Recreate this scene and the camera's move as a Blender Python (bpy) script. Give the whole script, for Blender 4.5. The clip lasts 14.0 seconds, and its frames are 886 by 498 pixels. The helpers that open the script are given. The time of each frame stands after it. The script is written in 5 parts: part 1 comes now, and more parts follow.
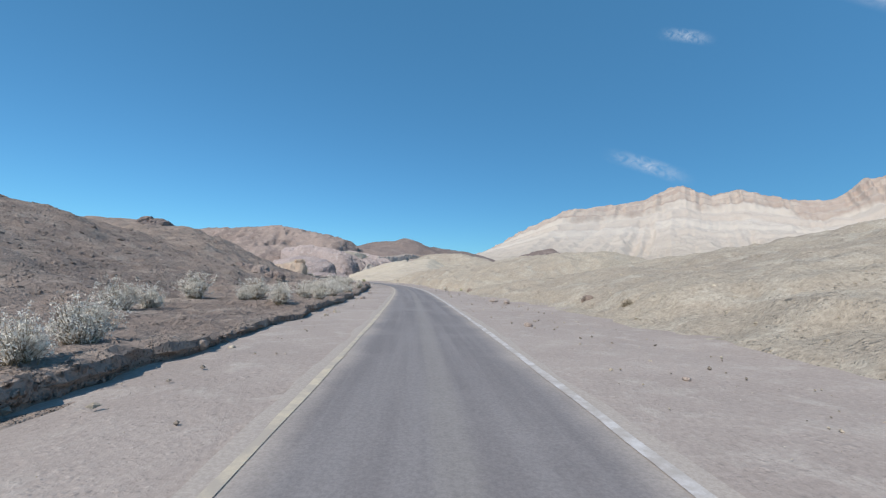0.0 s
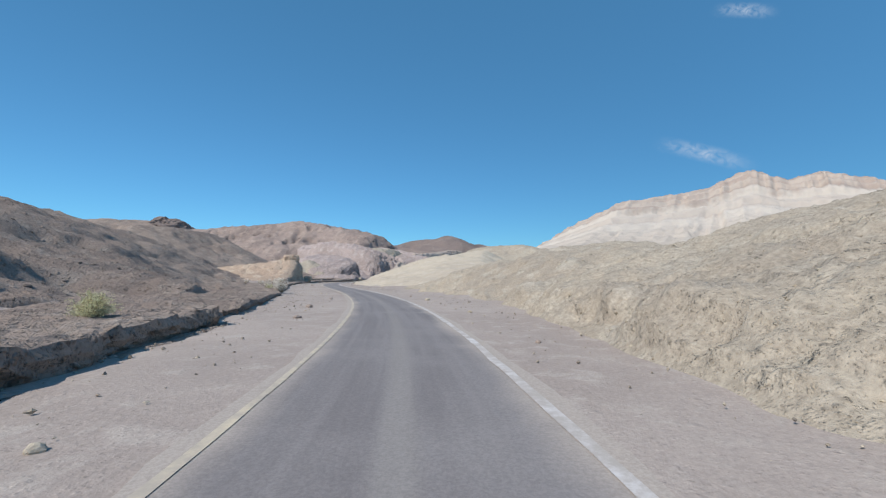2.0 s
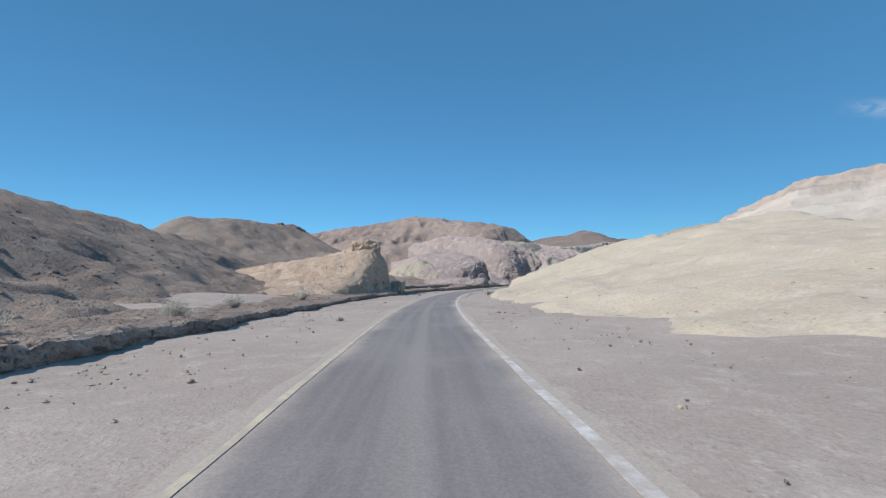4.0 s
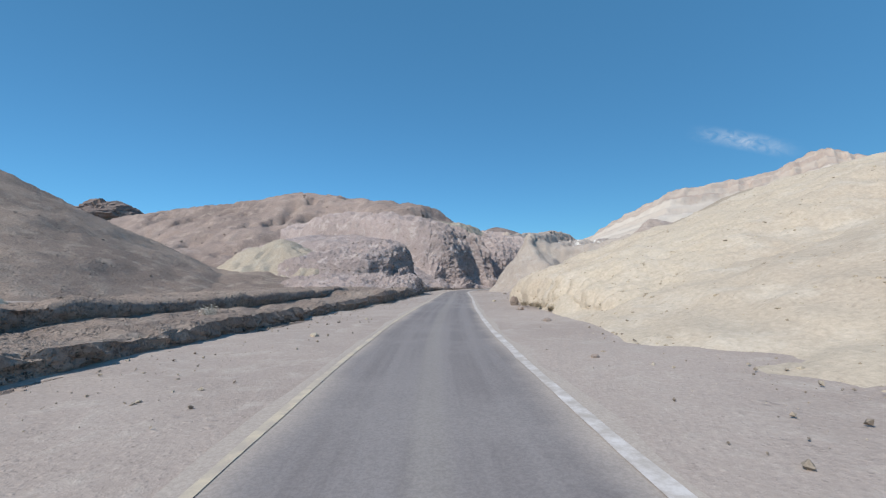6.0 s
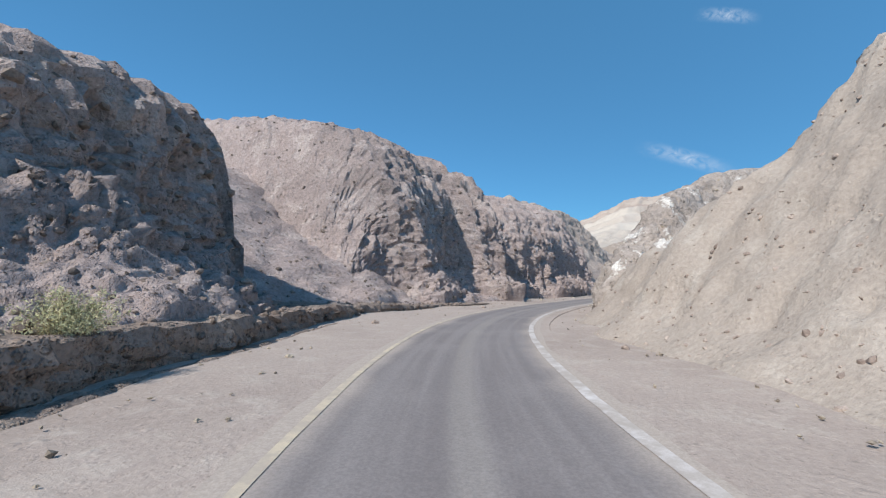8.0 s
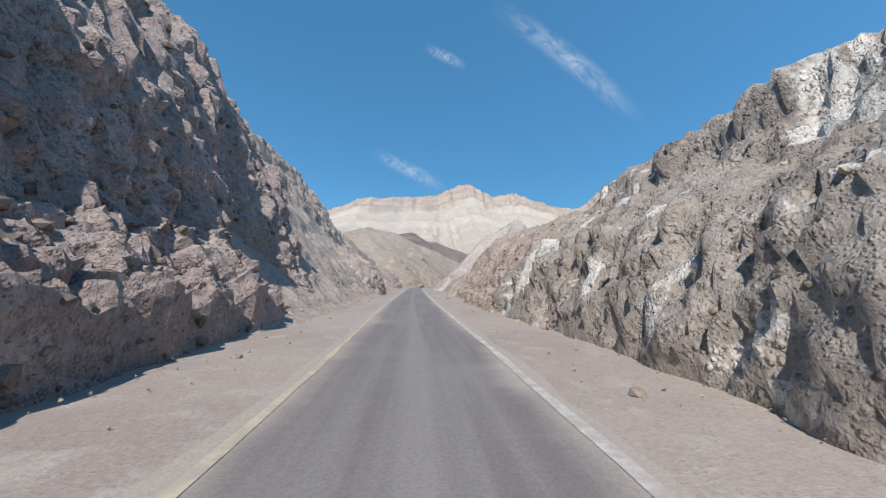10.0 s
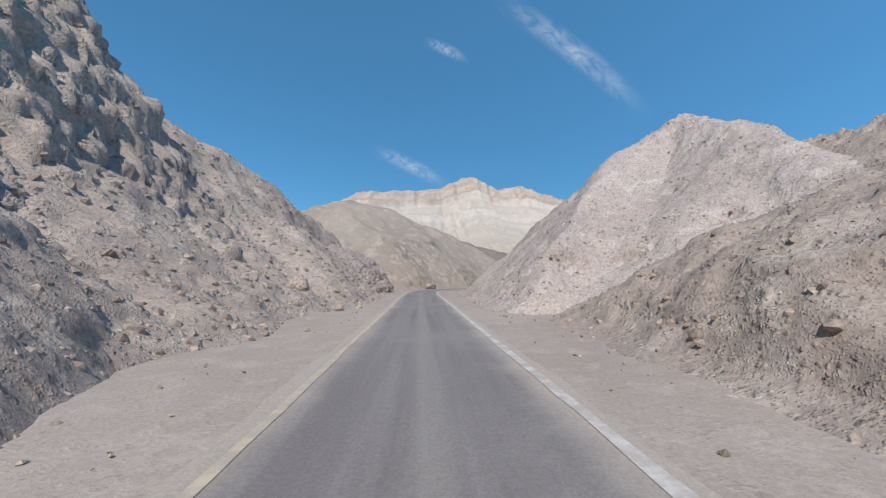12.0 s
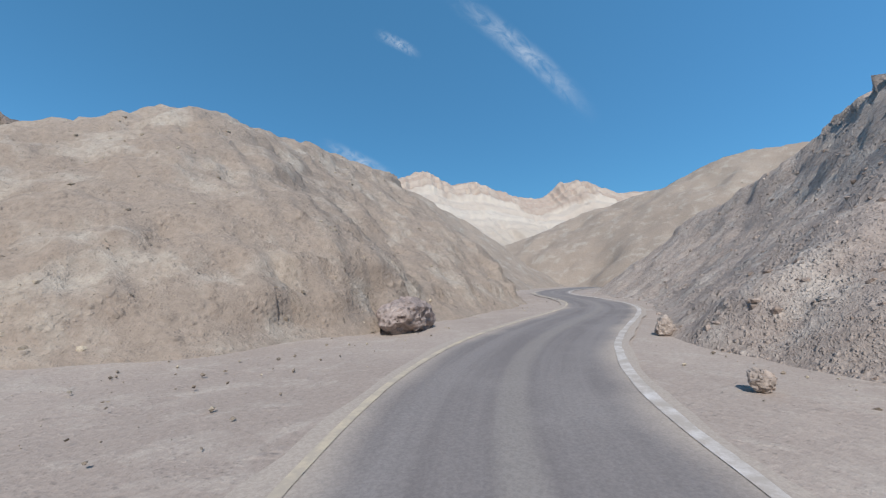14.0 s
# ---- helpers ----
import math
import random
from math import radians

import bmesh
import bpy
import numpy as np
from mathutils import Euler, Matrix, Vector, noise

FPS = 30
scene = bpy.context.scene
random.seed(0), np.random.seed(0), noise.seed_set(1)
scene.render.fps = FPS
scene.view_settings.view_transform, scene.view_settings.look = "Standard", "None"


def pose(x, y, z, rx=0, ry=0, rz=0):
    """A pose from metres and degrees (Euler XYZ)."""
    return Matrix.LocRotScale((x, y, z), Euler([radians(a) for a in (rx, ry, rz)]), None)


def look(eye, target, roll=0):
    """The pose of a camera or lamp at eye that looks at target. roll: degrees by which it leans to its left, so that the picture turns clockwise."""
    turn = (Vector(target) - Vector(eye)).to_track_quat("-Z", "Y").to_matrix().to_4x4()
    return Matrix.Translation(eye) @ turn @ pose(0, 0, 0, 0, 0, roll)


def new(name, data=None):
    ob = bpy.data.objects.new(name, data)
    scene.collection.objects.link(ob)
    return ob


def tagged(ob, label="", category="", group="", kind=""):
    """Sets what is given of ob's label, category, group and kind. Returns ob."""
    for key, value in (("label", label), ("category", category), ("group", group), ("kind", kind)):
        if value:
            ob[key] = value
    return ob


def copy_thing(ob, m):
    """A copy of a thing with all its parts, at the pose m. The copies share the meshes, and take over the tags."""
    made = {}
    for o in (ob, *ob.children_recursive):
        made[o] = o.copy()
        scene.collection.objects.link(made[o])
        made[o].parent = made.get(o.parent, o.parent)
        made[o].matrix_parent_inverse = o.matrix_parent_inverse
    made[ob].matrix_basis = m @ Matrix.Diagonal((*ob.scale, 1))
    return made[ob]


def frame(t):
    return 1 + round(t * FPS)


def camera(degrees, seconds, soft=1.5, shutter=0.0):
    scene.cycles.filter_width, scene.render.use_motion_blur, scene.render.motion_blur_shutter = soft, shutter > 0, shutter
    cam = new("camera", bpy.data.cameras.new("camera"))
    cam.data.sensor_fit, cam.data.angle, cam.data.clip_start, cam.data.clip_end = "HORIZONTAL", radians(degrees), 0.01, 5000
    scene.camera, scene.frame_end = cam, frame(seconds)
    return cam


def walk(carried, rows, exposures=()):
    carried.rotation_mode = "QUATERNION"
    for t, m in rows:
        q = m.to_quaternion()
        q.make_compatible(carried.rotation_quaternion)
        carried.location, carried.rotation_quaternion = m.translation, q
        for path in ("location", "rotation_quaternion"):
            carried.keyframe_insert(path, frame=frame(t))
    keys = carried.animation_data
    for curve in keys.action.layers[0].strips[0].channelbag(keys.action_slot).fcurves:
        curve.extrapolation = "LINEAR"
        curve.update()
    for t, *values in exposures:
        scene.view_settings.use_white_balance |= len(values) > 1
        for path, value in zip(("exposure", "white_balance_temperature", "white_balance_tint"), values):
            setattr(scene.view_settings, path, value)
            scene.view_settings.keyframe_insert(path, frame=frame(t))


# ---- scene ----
cam = camera(93.3, 14.0, soft=1.25)

# Road: heading in degrees (left positive) against distance along it in metres
HEADINGS = [(-60, 2.5), (0, 3.2), (14, 4.3), (28, 5.0), (43, 6.1), (57, 9.1), (72, 14.4), (87, 20.4), (102, 24.6),
            (117, 25.6), (132, 24.2), (147, 21.0), (161, 16.9), (175, 12.2), (190, 7.6), (205, 5.5), (219, 6.9),
            (231, 7.0), (243, -5.0), (255, -22.6), (268, -29.4), (281.5, -29.8), (295.6, -28.2), (310, -28.9),
            (324.6, -29.2), (353.6, -29.5), (382, -29.3), (395, -36.8), (400, -43), (403.5, -55), (407, -68), (412, -69), (417, -68), (424, -46), (432, -38), (441, -56), (455, -70), (475, -72), (560, -72)]
DS = 0.25
ROAD_S = np.arange(-60, 520, DS)
_h = np.radians(np.interp(ROAD_S, [a for a, _ in HEADINGS], [b for _, b in HEADINGS]))
_k = np.exp(-0.5 * (np.arange(-32, 33) * DS / 3.2) ** 2)
_h = np.convolve(np.pad(_h, 32, mode="edge"), _k / _k.sum(), "valid")
ROAD_X, ROAD_Y = np.cumsum(-np.sin(_h)) * DS, np.cumsum(np.cos(_h)) * DS
_i0 = int(60 / DS)
ROAD_X, ROAD_Y = ROAD_X - ROAD_X[_i0], ROAD_Y - ROAD_Y[_i0]
ROAD_H = _h


def on_road(s, n=0.0):
    """Plan position n metres to the right of the centre line at distance s."""
    h = np.interp(s, ROAD_S, ROAD_H)
    return np.interp(s, ROAD_S, ROAD_X) + n * np.cos(h), np.interp(s, ROAD_S, ROAD_Y) + n * np.sin(h)


# Camera: seconds, distance along the road, yaw, pitch, roll
EYE = 1.5
DRIVE = [
    (0.0, 0.0, 0.0, 4.0, -1.6), (0.5, 14.25, 1.1, 4.1, -1.4), (1.0, 28.52, 1.8, 3.8, -0.8), (1.5, 42.81, 2.9, 3.7, -1.5),
    (2.0, 57.38, 5.9, 4.0, -0.4), (2.5, 72.26, 11.2, 4.4, -0.6), (3.0, 87.27, 17.2, 4.5, 1.3), (3.5, 102.41, 21.4, 4.6, 1.4),
    (4.0, 117.27, 22.4, 4.6, 0.9), (4.5, 132.09, 21.0, 4.5, 0.9), (5.0, 146.63, 17.8, 4.5, 1.2), (5.5, 161.08, 13.7, 4.8, 1.6),
    (6.0, 175.41, 9.0, 4.5, 1.1), (6.5, 190.19, 4.4, 4.2, 0.0), (7.0, 204.84, 2.3, 4.5, -2.0), (7.5, 218.69, 3.1, 4.4, -1.3), (7.75, 225.12, 3.5, 4.55, -0.8),
    (8.0, 231.35, 2.6, 4.75, -0.5), (8.25, 237.2, -0.9, 4.6, -1.6), (8.5, 243.1, -8.5, 4.4, -2.5), (9.0, 255.36, -25.8, 3.7, -1.4), (9.5, 268.13, -32.6, 4.2, -0.8),
    (10.0, 281.57, -33.0, 4.6, -0.7), (10.5, 295.55, -31.4, 4.9, -0.8), (11.0, 309.96, -32.1, 4.5, -0.9), (11.5, 324.59, -32.4, 4.2, -0.6),
    (12.0, 339.11, -32.6, 4.2, -0.1), (12.5, 353.54, -32.7, 4.6, 0.4), (13.0, 367.88, -32.9, 4.3, 0.5), (13.5, 382.0, -32.5, 3.9, 0.6),
    (14.0, 396.06, -39.3, 4.0, 0.2),
]
rows = []
# how far the car keeps to the right of the centre line
DRIFT = [(0, -0.35), (1.5, 0.12), (5.3, 0.13), (6.5, -0.1), (8.0, -0.35), (8.7, 0.0), (10.8, -0.05), (13.3, -0.2), (14, -0.45)]
for t, s, yaw, pitch, roll in DRIVE:
    x, y = on_road(s, np.interp(t, [a for a, _ in DRIFT], [b for _, b in DRIFT]))
    rows.append((t, pose(float(x), float(y), EYE, 90 + pitch, roll, yaw)))
walk(cam, rows, exposures=[(0.0, -0.1), (6.8, -0.06), (8.3, 0.1), (9.8, 0.0), (11.0, -0.06), (12.5, -0.14), (14.0, -0.12)])

# Daylight: clear desert sky, sun on the driver's left
SUN_DIR = Vector((-0.45, -0.525, 0.72)).normalized()
world = bpy.data.worlds.new("sky")
scene.world = world
world.use_nodes = True
wn = world.node_tree.nodes
sky = wn.new("ShaderNodeTexSky")
sky.sky_type = "NISHITA"
sky.sun_disc = False
sky.sun_elevation = math.asin(SUN_DIR.z)
sky.sun_rotation = -math.atan2(SUN_DIR.x, SUN_DIR.y)
sky.altitude = 600
sky.air_density = 1.0
sky.dust_density = 0.0
sky.ozone_density = 3.0
wn["Background"].inputs["Strength"].default_value = 0.12
tone = wn.new("ShaderNodeMix")
tone.data_type, tone.blend_type = "RGBA", "MULTIPLY"
tone.inputs[0].default_value = 1.0
tone.inputs[7].default_value = (0.49, 0.95, 1.17, 1.0)
world.node_tree.links.new(sky.outputs[0], tone.inputs[6])
# the air's own even blue, which keeps the sky from darkening overhead
haze = wn.new("ShaderNodeMix")
haze.data_type = "RGBA"
haze.inputs[0].default_value = 0.35
haze.inputs[7].default_value = (0.85, 2.86, 5.0, 1.0)
world.node_tree.links.new(tone.outputs[2], haze.inputs[6])
world.node_tree.links.new(haze.outputs[2], wn["Background"].inputs["Color"])
sun = new("sun", bpy.data.lights.new("sun", "SUN"))
sun.data.energy = 4.7
sun.data.angle = radians(0.53)
sun.data.color = (1.0, 0.94, 0.89)
sun.matrix_world = look(SUN_DIR * 100, (0, 0, 0))


# ---- noise ----
def _hash(ix, iy, iz):
    h = (ix * 374761393 + iy * 668265263 + iz * 2147483647 + 1013904223).astype(np.int64)
    h = (h ^ (h >> 13)) * 1274126177 & 0x7FFFFFFF
    h = (h ^ (h >> 16)) * 1103515245 & 0x7FFFFFFF
    return (h >> 7 & 0xFFFF) / 65535.0


def vnoise(p):
    """Smooth value noise in 0 to 1 at the points p (N, 3)."""
    i = np.floor(p).astype(np.int64)
    f = p - i
    f = f * f * f * (f * (f * 6 - 15) + 10)
    out = 0.0
    for dx in (0, 1):
        for dy in (0, 1):
            for dz in (0, 1):
                w = (f[:, 0] if dx else 1 - f[:, 0]) * (f[:, 1] if dy else 1 - f[:, 1]) * (f[:, 2] if dz else 1 - f[:, 2])
                out = out + w * _hash(i[:, 0] + dx, i[:, 1] + dy, i[:, 2] + dz)
    return out


def fbm(p, octaves=5, gain=0.5, ridged=False):
    """Fractal noise, about -1 to 1."""
    total, amp, norm = 0.0, 1.0, 0.0
    for k in range(octaves):
        v = vnoise(p * 2.03 ** k + 17.3 * k) * 2 - 1
        total = total + amp * ((1 - 2 * np.abs(v)) if ridged else v)
        norm += amp
        amp *= gain
    return total / norm * 1.6


def worley(p):
    """Distance to the nearest and second nearest of jittered cell points, and a random value for the nearest cell."""
    i = np.floor(p).astype(np.int64)
    d1, d2, val = np.full(len(p), 9.0), np.full(len(p), 9.0), np.zeros(len(p))
    for dx in (-1, 0, 1):
        for dy in (-1, 0, 1):
            for dz in (-1, 0, 1):
                cx, cy, cz = i[:, 0] + dx, i[:, 1] + dy, i[:, 2] + dz
                h = _hash(cx, cy, cz)
                q = np.stack([cx + h, cy + _hash(cx + 57, cy, cz), cz + _hash(cx, cy + 91, cz)], 1)
                d = np.sqrt(((p - q) ** 2).sum(1))
                closer = d < d1
                d2 = np.where(closer, d1, np.minimum(d2, d))
                val = np.where(closer, h, val)
                d1 = np.where(closer, d, d1)
    return d1, d2, val


def smooth(a, b, x):
    t = np.clip((x - a) / (b - a), 0, 1)
    return t * t * (3 - 2 * t)


# ---- materials ----
def material(name):
    m = bpy.data.materials.new(name)
    m.use_nodes = True
    nt = m.node_tree
    return m, nt, nt.nodes["Principled BSDF"]


def node(nt, kind, **inputs):
    n = nt.nodes.new(kind)
    for key, value in inputs.items():
        n.inputs[key].default_value = value
    return n


def mixcol(nt, fac, a, b, blend="MIX"):
    n = nt.nodes.new("ShaderNodeMix")
    n.data_type = "RGBA"
    n.blend_type = blend
    for sock, v in ((n.inputs[0], fac), (n.inputs[6], a), (n.inputs[7], b)):
        if isinstance(v, bpy.types.NodeSocket):
            nt.links.new(v, sock)
        else:
            sock.default_value = v if isinstance(v, (int, float)) else (*v, 1.0)[:4]
    return n.outputs[2]


def ramp(nt, src, a, b):
    n = nt.nodes.new("ShaderNodeMapRange")
    n.inputs[1].default_value, n.inputs[2].default_value = a, b
    n.interpolation_type = "SMOOTHSTEP"
    nt.links.new(src, n.inputs[0])
    return n.outputs[0]


def noise_tex(nt, vec, scale, detail=6, rough=0.6, distort=0.0):
    n = node(nt, "ShaderNodeTexNoise", Scale=scale, Detail=detail, Roughness=rough, Distortion=distort)
    nt.links.new(vec, n.inputs["Vector"])
    return n.outputs["Fac"]


def times(nt, a, b):
    """The product of two values, each a socket or a number."""
    n = nt.nodes.new("ShaderNodeMath")
    n.operation = "MULTIPLY"
    for sock, v in ((n.inputs[0], a), (n.inputs[1], b)):
        if isinstance(v, bpy.types.NodeSocket):
            nt.links.new(v, sock)
        else:
            sock.default_value = v
    return n.outputs[0]


def spread_to(nt, src, lo, hi, a=0.0, b=1.0):
    """A grey that runs from lo to hi while src runs from a to b."""
    n = nt.nodes.new("ShaderNodeMapRange")
    for k, v in enumerate((a, b, lo, hi)):
        n.inputs[k + 1].default_value = v
    nt.links.new(src, n.inputs[0])
    grey = nt.nodes.new("ShaderNodeCombineColor")
    for k in range(3):
        nt.links.new(n.outputs[0], grey.inputs[k])
    return grey.outputs[0]


def earth(name, light, dark, third, grain=1.0, pebbles=0.5, bump=0.35, patch=0.06, rough=0.95, speck=0.35, edge=(0.48, 0.68)):
    """Dry rock or gravel: two tones in patches, a third in stains, rubble of three sizes with tones of its own, relief at several sizes."""
    m, nt, bsdf = material(name)
    light, dark, third = [(0.985 * r, g, 1.01 * b) for r, g, b in (light, dark, third)]
    geo = nt.nodes.new("ShaderNodeNewGeometry")
    pos = geo.outputs["Position"]
    big = noise_tex(nt, pos, patch, 5, 0.6, 0.6)
    mid = noise_tex(nt, pos, 0.55 * grain, 8, 0.66, 0.4)
    fine = noise_tex(nt, pos, 7.0 * grain, 6, 0.7)
    col = mixcol(nt, ramp(nt, big, 0.36, 0.62), dark, light)
    col = mixcol(nt, ramp(nt, mid, *edge), col, third)
    col = mixcol(nt, 1.0, col, spread_to(nt, fine, 1 - speck, 1 + speck, 0.25, 0.75), "MULTIPLY")
    b = node(nt, "ShaderNodeBump", Strength=min(1.0, bump * 1.4), Distance=0.22 / grain)
    nt.links.new(mid, b.inputs["Height"])
    normal = b.outputs[0]
    b = node(nt, "ShaderNodeBump", Strength=min(1.0, bump * 1.4), Distance=0.08 / grain)
    nt.links.new(fine, b.inputs["Height"])
    nt.links.new(normal, b.inputs["Normal"])
    normal = b.outputs[0]
    for size, cover, high, tint in ((2.6, 0.56, 0.16, 0.24), (7.5, 0.47, 0.07, 0.30), (19.0, 0.42, 0.03, 0.26)):
        vor = node(nt, "ShaderNodeTexVoronoi", Scale=size * grain)
        nt.links.new(pos, vor.inputs["Vector"])
        where = ramp(nt, noise_tex(nt, pos, size * grain * 0.23, 4, 0.7), cover, cover + 0.1)
        stone = times(nt, ramp(nt, vor.outputs["Distance"], 0.5, 0.12), where)
        one = nt.nodes.new("ShaderNodeSeparateColor")
        nt.links.new(vor.outputs["Color"], one.inputs[0])
        col = mixcol(nt, times(nt, stone, min(1.0, pebbles * 1.7)), col, mixcol(nt, 1.0, col, spread_to(nt, one.outputs[0], 1 - 1.5 * tint, 1 + tint), "MULTIPLY"))
        b = node(nt, "ShaderNodeBump", Strength=min(1.0, bump * pebbles * 3.2), Distance=high / grain)
        nt.links.new(stone, b.inputs["Height"])
        nt.links.new(normal, b.inputs["Normal"])
        normal = b.outputs[0]
    nt.links.new(col, bsdf.inputs["Base Color"])
    bsdf.inputs["Roughness"].default_value = rough
    bsdf.inputs["Specular IOR Level"].default_value = 0.15
    nt.links.new(normal, bsdf.inputs["Normal"])
    return m


M_GRAVEL = earth("desert_gravel", (0.397, 0.332, 0.285), (0.347, 0.287, 0.246), (0.426, 0.364, 0.313), 2.2, 0.3, 0.22, patch=0.12, speck=0.2)
M_GREY = earth("grey_brown_rubble", (0.311, 0.244, 0.197), (0.240, 0.186, 0.152), (0.356, 0.291, 0.237), 1.0, 0.6, 0.5)
M_ROCK = earth("mauve_brown_rock", (0.416, 0.336, 0.302), (0.327, 0.265, 0.238), (0.478, 0.401, 0.360), 0.9, 0.35, 0.7)
M_CLAY = earth("pale_yellow_clay", (0.490, 0.417, 0.319), (0.443, 0.371, 0.287), (0.515, 0.448, 0.357), 1.0, 0.16, 0.2, speck=0.2)
M_BEIGE = earth("beige_talus", (0.422, 0.346, 0.289), (0.358, 0.291, 0.244), (0.465, 0.390, 0.330), 1.0, 0.5, 0.34)
M_TALUS = earth("smooth_beige_talus", (0.40, 0.343, 0.288), (0.352, 0.300, 0.252), (0.425, 0.372, 0.316), 1.4, 0.26, 0.3, speck=0.22)
M_DUST = earth("brown_beige_dust", (0.345, 0.285, 0.232), (0.298, 0.243, 0.197), (0.395, 0.345, 0.288), 0.8, 0.3, 0.35, patch=0.045, speck=0.22)
M_OCHRE = earth("ochre_rock", (0.492, 0.373, 0.274), (0.415, 0.309, 0.229), (0.538, 0.433, 0.329), 0.9, 0.4, 0.6)
M_HILL = earth("dark_mauve_hill_rock", (0.331, 0.256, 0.216), (0.251, 0.194, 0.165), (0.396, 0.315, 0.263), 0.5, 0.35, 0.7, patch=0.03)
M_TAN = earth("tan_clay", (0.409, 0.349, 0.269), (0.353, 0.298, 0.232), (0.446, 0.391, 0.312), 1.0, 0.4, 0.45)
M_ROSY = earth("pinkish_beige_rock", (0.441, 0.369, 0.316), (0.380, 0.315, 0.270), (0.499, 0.434, 0.376), 1.0, 0.5, 0.4)
M_PALE = earth("pale_pitted_rock", (0.465, 0.396, 0.355), (0.405, 0.342, 0.306), (0.545, 0.480, 0.436), 1.0, 0.5, 0.45)
M_CHALK = earth("chalk_streaked_rock", (0.425, 0.37, 0.322), (0.36, 0.308, 0.266), (0.70, 0.66, 0.60), 0.8, 0.45, 0.5, patch=0.15, edge=(0.545, 0.59))
M_FAR_BROWN = earth("far_brown_hill", (0.23, 0.178, 0.153), (0.178, 0.14, 0.123), (0.264, 0.212, 0.183), 0.12, 0.2, 0.5, patch=0.012)


# ---- mesh helpers ----
def mesh_object(name, verts, faces, mat, uv=None, smooth_shade=True, parent=None):
    me = bpy.data.meshes.new(name)
    me.from_pydata([tuple(v) for v in verts], [], faces)
    me.materials.append(mat)
    if smooth_shade:
        me.polygons.foreach_set("use_smooth", [True] * len(me.polygons))
    if uv is not None:
        layer = me.uv_layers.new(name="UVMap")
        idx = np.empty(len(me.loops), dtype=np.int32)
        me.loops.foreach_get("vertex_index", idx)
        layer.data.foreach_set("uv", np.asarray(uv, dtype=np.float32)[idx].ravel())
    ob = new(name, me)
    if parent:
        ob.parent = parent
    return ob


def grid_faces(rows_, cols_, base=0, flip=False):
    i = np.arange(rows_ - 1)[:, None] * cols_ + np.arange(cols_ - 1)[None, :] + base
    q = np.stack([i, i + 1, i + cols_ + 1, i + cols_], -1).reshape(-1, 4)
    return (q[:, ::-1] if flip else q).tolist()


def interp_pairs(x, pairs):
    if isinstance(pairs, (int, float)):
        return np.full_like(x, float(pairs))
    return np.interp(x, [a for a, _ in pairs], [b for _, b in pairs])


SURFACES = []   # (name, verts, side) of landforms on which loose stones may lie


def hollows(caves, S, Z, pts):
    """Depth of ragged pockets in a rock face, each (distance along the road, height, half width, half height, depth)."""
    out = np.zeros(S.shape)
    if len(caves):
        ragged = 0.55 * fbm(pts * 2.3 + 31, 3).reshape(S.shape)
    for s, z, w, h, deep in caves:
        r = np.hypot((S - s) / w, (Z - z) / h) + ragged
        out = np.maximum(out, deep * smooth(1.05, 0.6, r))
    return out


